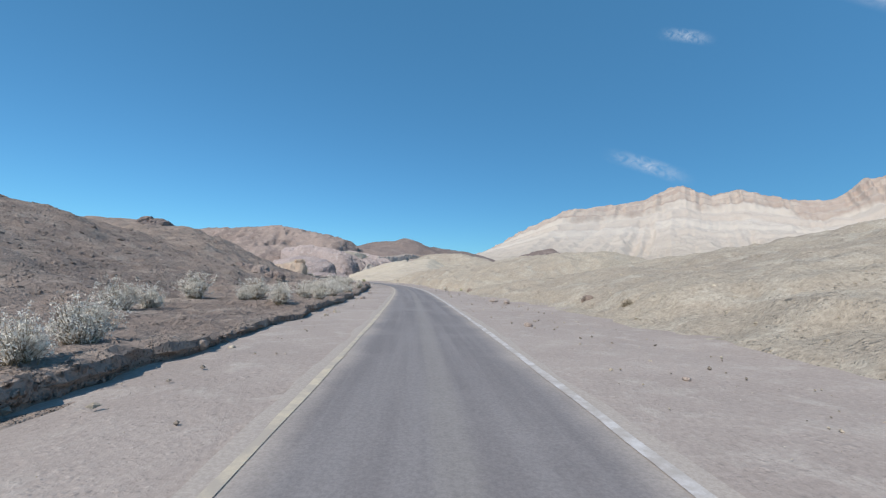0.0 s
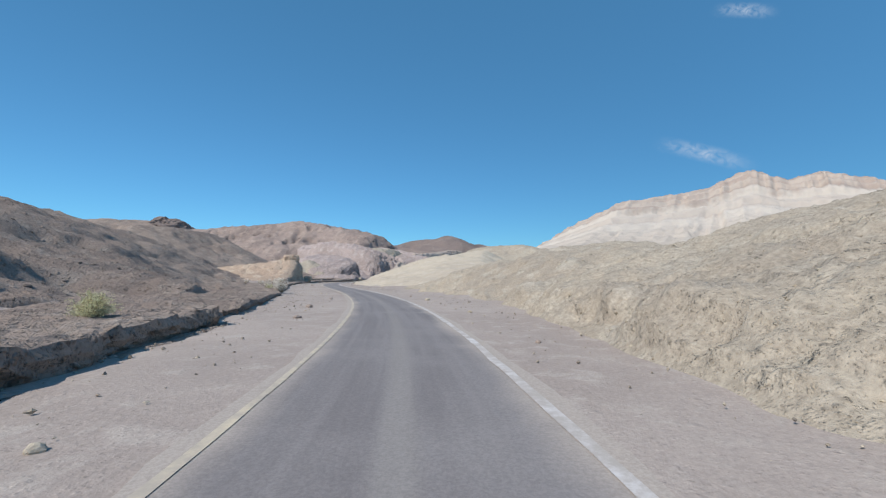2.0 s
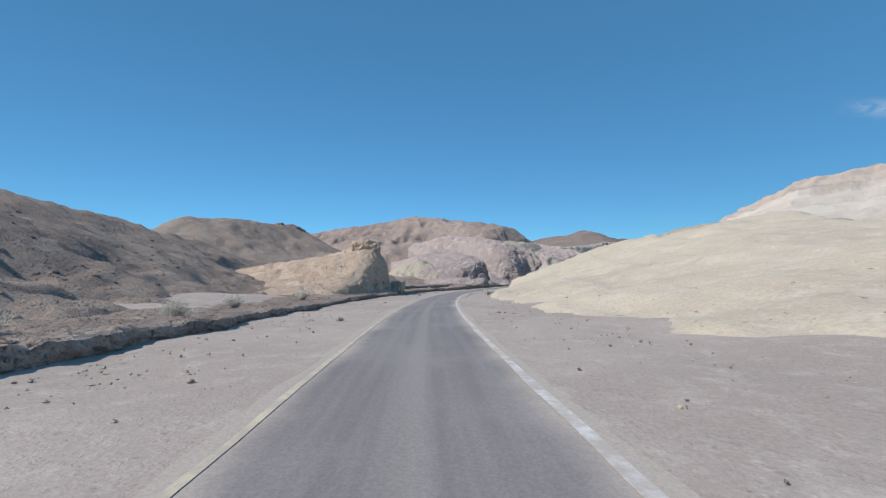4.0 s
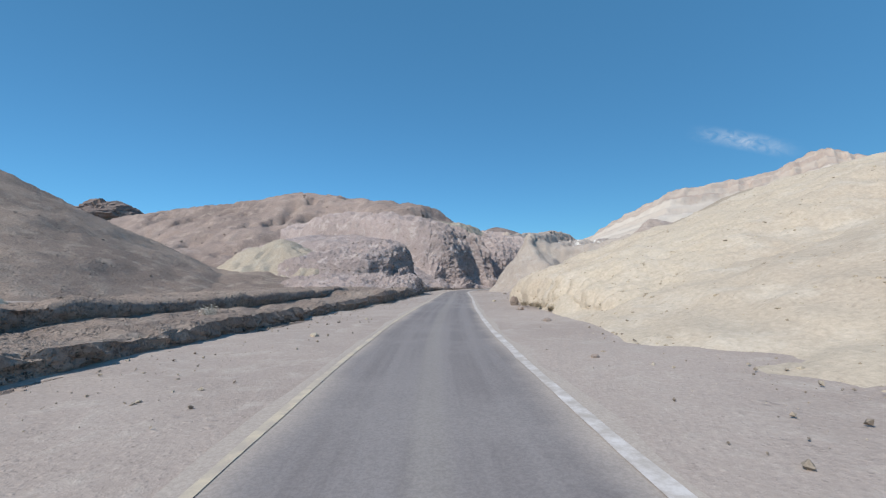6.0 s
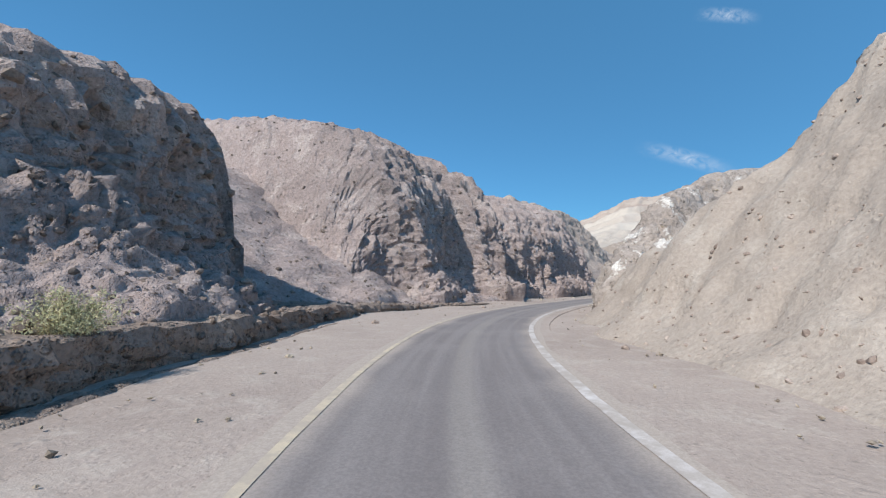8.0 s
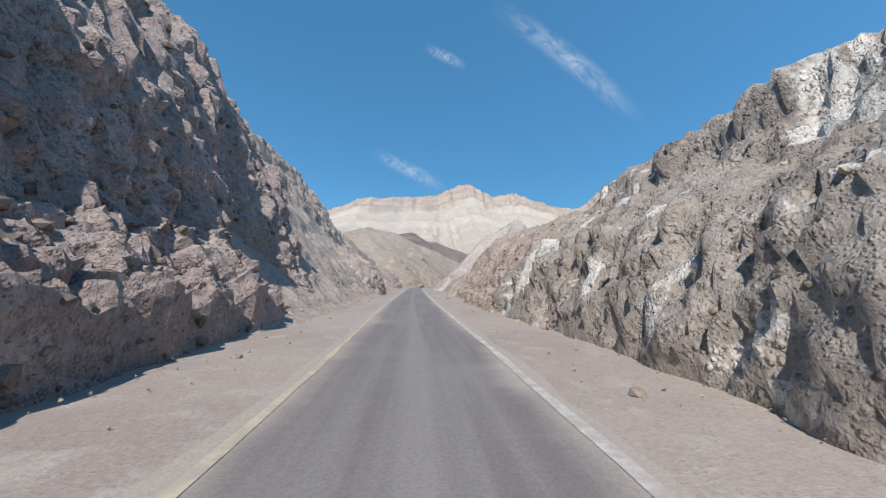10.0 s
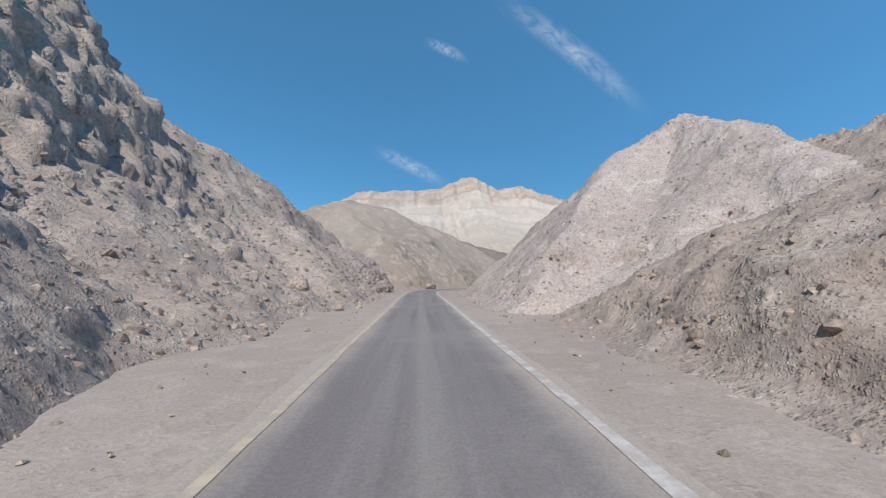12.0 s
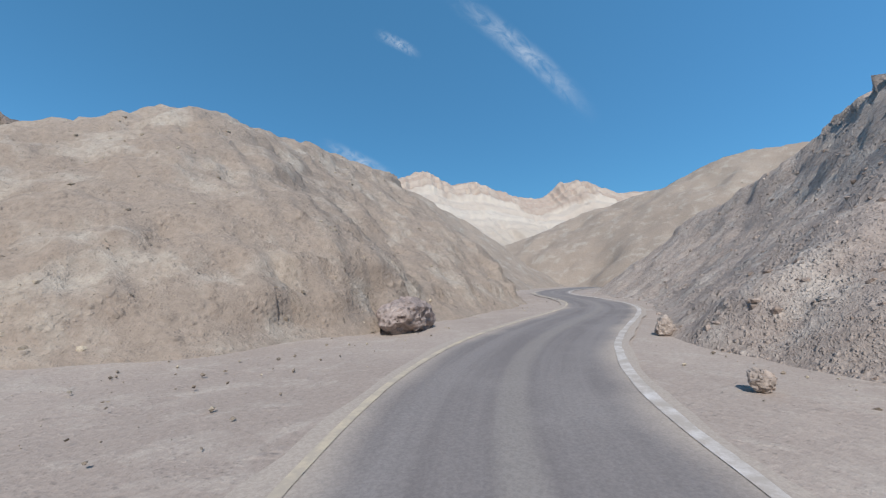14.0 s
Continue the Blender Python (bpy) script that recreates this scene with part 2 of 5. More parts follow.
def bank(name, side, s0, s1, toe, prof, env, mat, ds=0.4, cols=90, rough=0.35, freq=0.45, flute=0.0, seed=0.0,
         crisp=1.0, dense=1.4, label="", category="hillside", stones=0, stone_size=(0.05, 0.25), lump=0.15, butt=0.0, fade0=0.0, block=0.0, cell=0.9, fade=1.2, spread=0.6, soften=2, caves=()):
    """A hillside or road cut along the road: the cross section prof, as (metres from the toe, height), swept from s0 to s1
    and scaled by env, then weathered by noise."""
    s = np.arange(s0, s1 + 1e-6, ds)
    pm, pz = np.array([a for a, _ in prof], float), np.array([b for _, b in prof], float)
    length = np.concatenate([[0], np.cumsum(np.hypot(np.diff(pm), np.diff(pz)))])
    u = np.linspace(0, 1, cols) ** dense * length[-1]
    m, z = np.interp(u, length, pm), np.interp(u, length, pz)
    k = np.array([0.25, 0.5, 0.25])
    for _ in range(soften):
        m[1:-1], z[1:-1] = np.convolve(m, k, "valid"), np.convolve(z, k, "valid")
    e = interp_pairs(s, env)
    e = np.convolve(np.pad(e, 2, mode="edge"), np.ones(5) / 5, "valid")
    e = e * (1 + lump * fbm(np.stack([s * 0.11, s * 0 + seed, s * 0], 1), 3))
    e = e * smooth(0, fade0 or fade, s - s0 + 0.02) * smooth(0, fade, s1 - s + 0.02)
    t = interp_pairs(s, toe) + 0.25 * fbm(np.stack([s * 0.45, s * 0 + seed * 3.3, s * 0], 1), 3)
    mm = m[None, :] * (0.45 + 0.55 * np.clip(e, 0, 1.3))[:, None] + t[:, None]
    zz = z[None, :] * e[:, None]
    dm, dz = np.gradient(m), np.gradient(z)
    nl = np.hypot(dm, dz) + 1e-9
    nm, nz = -dz / nl, dm / nl
    S = np.repeat(s[:, None], cols, 1)
    pts = np.stack([S, side * mm, zz * 0.8], -1).reshape(-1, 3) + seed * 13.7
    d = rough * fbm(pts * freq, 4) + 0.45 * rough * crisp * fbm(pts * freq * 3.1, 4, 0.6, True)
    d = d.reshape(S.shape)
    if block:
        q = pts * np.array([1.0, 1.0, 0.75]) / cell + 0.25 * np.stack([fbm(pts * 0.9 + k * 7, 2) for k in range(3)], 1)
        f1, f2, val = worley(q)
        g1, g2, val2 = worley(q * 2.6 + 5)
        steep = 0.25 + 0.75 * smooth(0.35, 0.85, np.abs(nm))[None, :]
        d = d + steep * (block * ((val - 0.5) * 0.8 + 0.5 * smooth(0.0, 0.35, f2 - f1) - 0.25)
                         + block * 0.45 * ((val2 - 0.5) + 0.6 * smooth(0.0, 0.3, g2 - g1))).reshape(S.shape)
    if flute:
        fp = np.stack([S * 0.75, zz * 0.10, mm * 0.15 + seed], -1).reshape(-1, 3)
        d = d + flute * np.minimum(fbm(fp, 4, 0.55, True).reshape(S.shape), 0.35)
    if butt:
        bp = np.stack([S * 0.2 + 0.25 * fbm(pts * 0.15, 2).reshape(S.shape), zz * 0.04, mm * 0.05 + seed], -1).reshape(-1, 3)
        d = d + butt * np.minimum(fbm(bp, 3, 0.5, True).reshape(S.shape), 0.5)
    rise = smooth(0.0, 1.2, (mm - t[:, None]) + zz) * np.clip(e * 1.5, 0.15, 1)[:, None]
    d = d * rise - hollows(caves, S, zz, pts)
    mm = mm + d * nm[None, :]
    zz = zz + d * nz[None, :] - 0.12
    zz[0], zz[-1], zz[:, -1], zz[:, 0] = -1.0, -1.0, -1.5, -0.6
    x, y = on_road(S, side * mm)
    verts = np.stack([x, y, zz], -1).reshape(-1, 3)
    ob = mesh_object(name, verts, grid_faces(len(s), cols, flip=side < 0), mat, smooth_shade=block < 0.2)
    tagged(ob, label, category, kind="structure")
    if stones:
        SURFACES.append((verts.reshape(len(s), cols, 3), stones, stone_size, mat, spread))
    return ob


def road_offset(X, Y, s0=300.0, s1=470.0):
    """Distance along the road and offset to its right of plan points."""
    keep = (ROAD_S >= s0) & (ROAD_S <= s1)
    rx, ry, rh, rs = ROAD_X[keep][::2], ROAD_Y[keep][::2], ROAD_H[keep][::2], ROAD_S[keep][::2]
    best, idx = np.full(X.shape, 1e18), np.zeros(X.shape, int)
    for k in range(len(rx)):
        d = (X - rx[k]) ** 2 + (Y - ry[k]) ** 2
        hit = d < best
        best, idx = np.where(hit, d, best), np.where(hit, k, idx)
    return rs[idx], (X - rx[idx]) * np.cos(rh[idx]) + (Y - ry[idx]) * np.sin(rh[idx])


def massif(name, crests, drop, mat, road=None, plan=None, side=1, toe=4.0, face=None, step=0.2, cols=150, dense=1.3, rough=0.25, freq=0.45, block=0.0, cell=0.5,
           flute=0.0, gully=0.0, seed=0.0, label="", category="hillside", stones=0, stone_size=(0.03, 0.2), spread=0.8, fade=2.5, blur=2, top_block=0.0, caves=(), beyond=2.0):
    """A hill built from its ridge lines: each crest is a run of points (s, n, z) along the road, or (x, y, z) in plan; drop is how far
    the ground has fallen at a distance from the crest; face is the steep cut above the road, from the toe up."""
    if road:
        s0, s1, far = road
        s = np.arange(s0, s1 + 1e-6, step)
        t = interp_pairs(s, toe) + 0.3 * fbm(np.stack([s * 0.4, s * 0 + seed * 3.3, s * 0], 1), 3)
        u = np.linspace(0, 1, cols) ** dense
        N = t[:, None] + u[None, :] * (far - t[:, None])
        S = np.repeat(s[:, None], cols, 1)
        X, Y = on_road(S, side * N)
        off = N - t[:, None]
        ends = smooth(0, fade, S - s0) * smooth(0, fade, s1 - S) * smooth(0, 3.0, far - N)
    else:
        x0, x1, y0, y1 = plan
        gx, gy = np.arange(x0, x1 + 1e-6, step), np.arange(y0, y1 + 1e-6, step)
        X, Y = np.meshgrid(gx, gy, indexing="ij")
        S, N = X, Y
        if face:
            rs, rn = road_offset(X, Y)
            off = np.abs(rn) - interp_pairs(rs, toe)
            off = off - 0.3 * smooth(6, 2, off) * fbm(np.stack([rs * 0.4, rs * 0 + seed * 3.3, rs * 0], -1).reshape(-1, 3), 3).reshape(X.shape)
            off = np.where(rn * side > 0, off, -1.0)
        else:
            off = np.full(X.shape, 50.0)
        ends = smooth(0, fade, X - x0) * smooth(0, fade, x1 - X) * smooth(0, fade, Y - y0) * smooth(0, fade, y1 - Y)
    pts = []
    for line in crests:
        if road:
            line = [(*map(float, on_road(a, side * abs(b))), c) for a, b, c in line]
        for (xa, ya, za), (xb, yb, zb) in zip(line, line[1:]):
            k = max(2, int(math.hypot(xb - xa, yb - ya) / 0.8))
            pts += [(xa + (xb - xa) * i / k, ya + (yb - ya) * i / k, za + (zb - za) * i / k) for i in range(k)]
        pts.append(line[-1])
    big = max(p[2] for p in pts)
    w1 = fbm(np.stack([X, Y, X * 0 + seed * 11], -1).reshape(-1, 3) * (2.2 / big), 3).reshape(X.shape)
    w2 = fbm(np.stack([Y, X, X * 0 + seed * 7 + 3], -1).reshape(-1, 3) * (2.2 / big), 3).reshape(X.shape)
    wx, wy = X + 0.07 * big * w1, Y + 0.07 * big * w2
    Z = np.full(X.shape, -50.0)
    da, dz = [a for a, _ in drop], [b for _, b in drop]
    last = (dz[-1] - dz[-2]) / (da[-1] - da[-2])
    for x, y, z in pts:
        d = np.hypot(wx - x, wy - y)
        Z = np.maximum(Z, z - np.interp(d, da, dz) - last * np.maximum(d - da[-1], 0))
    if gully:
        gp = np.stack([X, Y, Z * 0.25 + seed * 5], -1).reshape(-1, 3)
        rill = fbm(gp * (0.9 / max(1.0, big * 0.22)), 4, 0.55, True).reshape(X.shape)
        Z = Z + gully * np.minimum(rill, 0.3) * smooth(0.0, 0.25 * big, Z) * smooth(1.0, 0.8, Z / big)
    if face:
        fa, fz = [a for a, _ in face], [b for _, b in face]
        Z = np.minimum(Z, np.interp(off, fa, fz) + beyond * np.maximum(off - fa[-1], 0) - 3.0 * np.maximum(-off, 0))
    Z = np.maximum(Z, -0.9) * ends - 0.9 * (1 - ends)
    for _ in range(blur):
        Zp = np.pad(Z, 1, mode="edge")
        Z = 0.4 * Z + 0.15 * (Zp[:-2, 1:-1] + Zp[2:, 1:-1] + Zp[1:-1, :-2] + Zp[1:-1, 2:])
    P = np.stack([X, Y, Z], -1)
    nrm = np.cross(np.gradient(P, axis=0), np.gradient(P, axis=1))
    nrm = nrm / (np.linalg.norm(nrm, axis=-1, keepdims=True) + 1e-9)
    nrm = np.where(nrm[..., 2:] < 0, -nrm, nrm)
    steep = smooth(0.92, 0.55, nrm[..., 2])
    q = P.reshape(-1, 3) * np.array([1, 1, 0.8]) + seed * 13.7
    d = rough * fbm(q * freq, 4) + 0.45 * rough * fbm(q * freq * 3.1, 4, 0.6, True)
    d = d.reshape(X.shape)
    if block or top_block:
        c = q / cell + 0.25 * np.stack([fbm(q * 0.9 + k * 7, 2) for k in range(3)], 1)
        f1, f2, val = worley(c)
        g1, g2, val2 = worley(c * 2.6 + 5)
        lumps = ((val - 0.5) * 0.8 + 0.5 * smooth(0.0, 0.35, f2 - f1) - 0.25 + 0.45 * ((val2 - 0.5) + 0.6 * smooth(0.0, 0.3, g2 - g1))).reshape(X.shape)
        d = d + lumps * (block * (0.2 + 0.8 * steep) + top_block * smooth(0.72, 0.9, Z / big))
    if flute:
        fp = np.stack([X * 0.7, Y * 0.7, Z * 0.09 + seed], -1).reshape(-1, 3)
        d = d + flute * np.minimum(fbm(fp, 4, 0.55, True).reshape(X.shape), 0.35) * steep
    d = d * smooth(-0.2, 1.0, Z) - hollows(caves, S, Z, q)
    P = P + nrm * d[..., None]
    P[..., 2] -= 0.1
    P[0, :, 2], P[-1, :, 2], P[:, -1, 2] = -1.2, -1.2, -1.2
    P[:, 0, 2] = np.minimum(P[:, 0, 2], -0.6)
    ob = mesh_object(name, P.reshape(-1, 3), grid_faces(*X.shape, flip=bool(road) and side < 0 or not road), mat, smooth_shade=True)
    tagged(ob, label, category, kind="structure")
    if stones:
        SURFACES.append((P, stones, stone_size, mat, spread))
    return ob


def hill(name, cx, cy, rx, ry, rot, height, mat, res=80, power=1.3, rough=0.12, gully=0.15, seed=0.0, clear=9.0, flat=0.0, label="", category="hill"):
    """A free-standing hill: an eroded dome on an ellipse, kept clear of the road."""
    u = np.linspace(-1.15, 1.15, res)
    U, V = np.meshgrid(u, u, indexing="ij")
    a = radians(rot)
    lx, ly = U * rx, V * ry
    X, Y = cx + lx * math.cos(a) - ly * math.sin(a), cy + lx * math.sin(a) + ly * math.cos(a)
    scale = 2.2 / max(rx, ry)
    p = np.stack([X, Y, np.full_like(X, seed * 31.0)], -1).reshape(-1, 3)
    warp = fbm(p * scale, 4).reshape(X.shape)
    r = np.hypot(U, V) + 0.16 * warp
    body = np.clip(1 - r, 0, 1)
    h = smooth(0, 1, body) * (1 - flat) + flat * smooth(0, 0.35, body) if power == 0 else body ** power
    ang = np.arctan2(V, U)
    ridges = fbm(np.stack([np.cos(ang) * 3.2, np.sin(ang) * 3.2, r * 0.9 + seed], -1).reshape(-1, 3), 4, 0.5, True).reshape(X.shape)
    Z = height * (h + gully * np.minimum(ridges, 0.2) * np.minimum(body * 4, 1) * smooth(0.1, 0.5, r))
    Z = Z + height * rough * np.minimum(fbm(p * scale * 5, 5, 0.55).reshape(X.shape), 0.25) * np.minimum(body * 5, 1)
    Z = Z - 0.4 - 3.0 * smooth(1.0, 1.15, np.maximum(np.abs(U), np.abs(V)))
    near = np.full(X.shape, 1e9)
    for sx, sy in zip(ROAD_X[::16], ROAD_Y[::16]):
        near = np.minimum(near, np.hypot(X - sx, Y - sy))
    Z = np.where(near < clear, -0.6, np.minimum(Z, (near - clear) * 1.1 + np.minimum(Z, 0)))
    verts = np.stack([X, Y, Z], -1).reshape(-1, 3)
    ob = mesh_object(name, verts, grid_faces(res, res), mat)
    return tagged(ob, label, category, kind="structure")


# ---- ground and road ----
def ground_height(s, n):
    """Base desert floor across the road: level shoulders, gently rising flats."""
    a = np.abs(n)
    return np.where(n < 0, 0.035, 0.05) * np.clip(a - 6, 0, 60)


def build_ground():
    s = np.arange(-40, 470, 1.0)
    half = np.concatenate([np.arange(0, 8, 0.5), np.arange(8, 31, 1.5)])
    n = np.concatenate([-half[:0:-1], half])
    S, N = np.meshgrid(s, n, indexing="ij")
    Z = ground_height(S, N)
    p = np.stack([S, N, N * 0], -1).reshape(-1, 3)
    Z = Z + (0.07 * fbm(p * 0.5, 4).reshape(S.shape)) * smooth(2.2, 5, np.abs(N)) + 0.5 * fbm(p * 0.06, 3).reshape(S.shape) * smooth(8, 20, np.abs(N))
    Z = Z - 0.02 * smooth(0, 2.3, np.abs(N))
    X, Y = on_road(S, N)
    verts = [np.stack([X, Y, Z], -1).reshape(-1, 3)]
    faces = grid_faces(len(s), len(n), flip=True)
    g = np.concatenate([np.arange(-4000, -400, 200), np.arange(-400, 700, 10), np.arange(700, 4400, 200)]).astype(float)
    GX, GY = np.meshgrid(g, g, indexing="ij")
    near = np.full(GX.shape, 1e9)
    for sx, sy in zip(ROAD_X[80:2120:20], ROAD_Y[80:2120:20]):
        near = np.minimum(near, np.hypot(GX - sx, GY - sy))
    q = np.stack([GX, GY, GX * 0], -1).reshape(-1, 3)
    GZ = 0.04 * np.clip(near - 6, 0, 60) + 1.2 * fbm(q * 0.012, 4).reshape(GX.shape) * smooth(30, 80, near)
    GZ = GZ - 2.0 * smooth(34, 20, near) - 0.2
    verts.append(np.stack([GX, GY, GZ], -1).reshape(-1, 3))
    faces += grid_faces(len(g), len(g), base=len(verts[0]), flip=True)
    ob = mesh_object("ground", np.concatenate(verts), faces, M_GRAVEL)
    tagged(ob, "pale beige desert gravel ground with sandy shoulders", "ground", kind="structure")
    return ob


def strip(name, n0, n1, z, mat, s0=-40, s1=470, wobble=0.0, seed=0, ds=1.0, cols=2, parent=None):
    s = np.arange(s0, s1, ds)
    n = np.linspace(n0, n1, cols)
    S, N = np.meshgrid(s, n, indexing="ij")
    if wobble:
        w = fbm(np.stack([s * 0.6, s * 0 + seed, s * 0], 1), 5, 0.65)
        w2 = fbm(np.stack([s * 0.6, s * 0 + seed + 9, s * 0], 1), 5, 0.65)
        N = N + np.where(np.arange(cols)[None, :] == 0, (wobble * w)[:, None], 0) + np.where(np.arange(cols)[None, :] == cols - 1, (wobble * w2)[:, None], 0)
    X, Y = on_road(S, N)
    Z = np.full_like(X, z)
    return mesh_object(name, np.stack([X, Y, Z], -1).reshape(-1, 3), grid_faces(len(s), cols, flip=True), mat,
                       uv=np.stack([N, S], -1).reshape(-1, 2), parent=parent)


def asphalt():
    m, nt, bsdf = material("worn_asphalt")
    uv = nt.nodes.new("ShaderNodeUVMap")
    sep = nt.nodes.new("ShaderNodeSeparateXYZ")
    nt.links.new(uv.outputs[0], sep.inputs[0])
    geo = nt.nodes.new("ShaderNodeNewGeometry")
    fine = noise_tex(nt, geo.outputs["Position"], 30, 4, 0.7)
    mapping = nt.nodes.new("ShaderNodeMapping")
    mapping.inputs["Scale"].default_value = (1.6, 0.05, 1)
    nt.links.new(uv.outputs[0], mapping.inputs["Vector"])
    streak = noise_tex(nt, mapping.outputs[0], 1.5, 5, 0.6)
    patches = noise_tex(nt, geo.outputs["Position"], 0.35, 5, 0.6)
    col = mixcol(nt, ramp(nt, streak, 0.35, 0.65), (0.188, 0.170, 0.164), (0.232, 0.212, 0.203))
    col = mixcol(nt, ramp(nt, patches, 0.45, 0.75), col, (0.245, 0.224, 0.213))
    ab = nt.nodes.new("ShaderNodeMath")
    ab.operation = "ABSOLUTE"
    nt.links.new(sep.outputs[0], ab.inputs[0])
    # polished wheel tracks either side of a paler crown, sand drifting over the edges
    crown = ramp(nt, ab.outputs[0], 0.28, 0.08)
    half = nt.nodes.new("ShaderNodeMath")
    half.operation = "MULTIPLY"
    half.inputs[1].default_value = 0.5
    nt.links.new(crown, half.inputs[0])
    col = mixcol(nt, half.outputs[0], col, (0.289, 0.264, 0.238))
    edge = nt.nodes.new("ShaderNodeMath")
    edge.operation = "MULTIPLY_ADD"
    edge.inputs[1].default_value = 0.9
    nt.links.new(patches, edge.inputs[0])
    nt.links.new(ab.outputs[0], edge.inputs[2])
    col = mixcol(nt, ramp(nt, edge.outputs[0], 1.66, 2.3), col, (0.40, 0.345, 0.295))
    grey = mixcol(nt, ramp(nt, fine, 0.3, 0.7), (0.87, 0.87, 0.87), (1.12, 1.12, 1.12))
    col = mixcol(nt, 1.0, col, grey, "MULTIPLY")
    nt.links.new(col, bsdf.inputs["Base Color"])
    bsdf.inputs["Roughness"].default_value = 0.85
    bsdf.inputs["Specular IOR Level"].default_value = 0.25
    b = node(nt, "ShaderNodeBump", Strength=0.35, Distance=0.012)
    nt.links.new(fine, b.inputs["Height"])
    nt.links.new(b.outputs[0], bsdf.inputs["Normal"])
    return m


def worn_paint(name, colour, ground_colour):
    m, nt, bsdf = material(name)
    geo = nt.nodes.new("ShaderNodeNewGeometry")
    w = noise_tex(nt, geo.outputs["Position"], 2.2, 8, 0.75)
    nt.links.new(mixcol(nt, ramp(nt, w, 0.34, 0.60), colour, ground_colour), bsdf.inputs["Base Color"])
    bsdf.inputs["Roughness"].default_value = 0.8
    return m


ground = build_ground()
road = strip("road", -1.98, 1.98, 0.02, asphalt(), wobble=0.10, seed=3, ds=0.5, cols=9)
tagged(road, "narrow worn grey asphalt road with sandy edges", "road", kind="structure")
line_l = strip("edge_line", -1.76, -1.64, 0.028, worn_paint("worn_yellow_paint", (0.56, 0.48, 0.345), (0.40, 0.345, 0.28)), wobble=0.02, seed=5, ds=0.5, parent=road)
tagged(line_l, "faded yellow edge line")
line_r = strip("edge_line", 1.63, 1.79, 0.028, worn_paint("worn_white_paint", (0.60, 0.57, 0.54), (0.40, 0.355, 0.31)), wobble=0.03, seed=8, ds=0.5, parent=road)
tagged(line_r, "faded white edge line")



def pavement_lip(n0, n1, drop):
    """Sandy outer edge of the pavement, broken off in a small step."""
    s = np.arange(-40, 300, 0.35)
    w = 0.07 * fbm(np.stack([s * 0.35, s * 0 + 41, s * 0], 1), 5, 0.6)
    cols = [(n0 + 0 * s, 0.012 + 0 * s), (n1 + w, 0.012 + 0.004 * np.sin(s)), (n1 + 0.03 + w, 0.0 * s - drop)]
    pts = []
    for n, z in cols:
        x, y = on_road(s, n)
        pts.append(np.stack([x, y, z], -1))
    verts = np.stack(pts, 1).reshape(-1, 3)
    ob = mesh_object("pavement_lip", verts, grid_faces(len(s), 3, flip=True), M_GRAVEL, smooth_shade=False, parent=road)
    return tagged(ob, "sand-covered broken pavement edge")


pavement_lip(1.85, 2.33, 0.06)

# ---- near landforms along the road, left side ----
L, R = -1, 1
bank("wash_bank", L, -12, 264, [(-12, 4.0), (20, 3.9), (60, 4.4), (85, 6.3), (100, 6.8), (140, 6.7), (172, 6.6), (196, 5.4), (203, 4.8), (210, 4.1), (228, 3.6), (236, 4.5), (243, 4.8), (250, 5.7), (258, 5.3), (264, 4.5)],
     [(0, 0), (0.22, 0.09), (0.45, 0.03), (0.70, -0.05), (0.70, 0.22), (0.64, 0.46), (0.72, 0.52), (1.3, 0.53), (1.9, 0.47), (5, 0.56), (10, 0.6), (18, 0.5)],
     [(-12, 0.7), (35, 0.7), (46, 1.2), (58, 1.3), (66, 0.8), (90, 0.65), (150, 0.7), (190, 1.0), (203, 1.1), (207, 1.7), (218, 1.9), (226, 1.3), (240, 1.25), (247, 1.0), (254, 0.6), (264, 0.2)], M_GREY, ds=0.26, cols=84, dense=2.0, rough=0.09,
     freq=1.1, seed=1, block=0.2, cell=0.26, soften=0, butt=0.22, lump=0.3, label="low eroded wash bank of grey gravel beside the road", category="bank", stones=7000, stone_size=(0.025, 0.2), spread=0.95)
bank("rubble_slope", L, -30, 68, 10, [(0, 0), (4, 0.8), (10, 2.6), (18, 5), (28, 8.5), (40, 10), (52, 0)],
     [(-30, 0.9), (15, 1.0), (35, 0.9), (50, 0.8), (60, 0.5), (68, 0)], M_GREY, ds=0.5, cols=90, rough=0.5, freq=0.22, seed=2,
     label="dark rubble-covered desert slope with broken rock", stones=11000, stone_size=(0.06, 0.5), spread=0.8)
bank("long_slope", L, 54, 212, [(54, 18), (66, 15), (80, 12.5), (95, 10.5), (130, 12), (152, 15), (170, 19), (185, 23), (212, 29)], [(0, 0), (4, 0.6), (10, 3.0), (17, 6.6), (25, 10.2), (32, 11.2), (45, 9), (60, 1)],
     [(54, 0.1), (64, 0.5), (78, 0.68), (92, 0.85), (104, 0.88), (127, 1.0), (160, 1.0), (176, 0.85), (190, 0.5), (204, 0.2), (212, 0.0)], M_GREY, ds=0.6, cols=110, rough=0.7, freq=0.16, seed=3, butt=0.5,
     label="long grey-brown gravel slope with shallow gullies", stones=8000, stone_size=(0.06, 0.5), lump=0.06, spread=0.8)
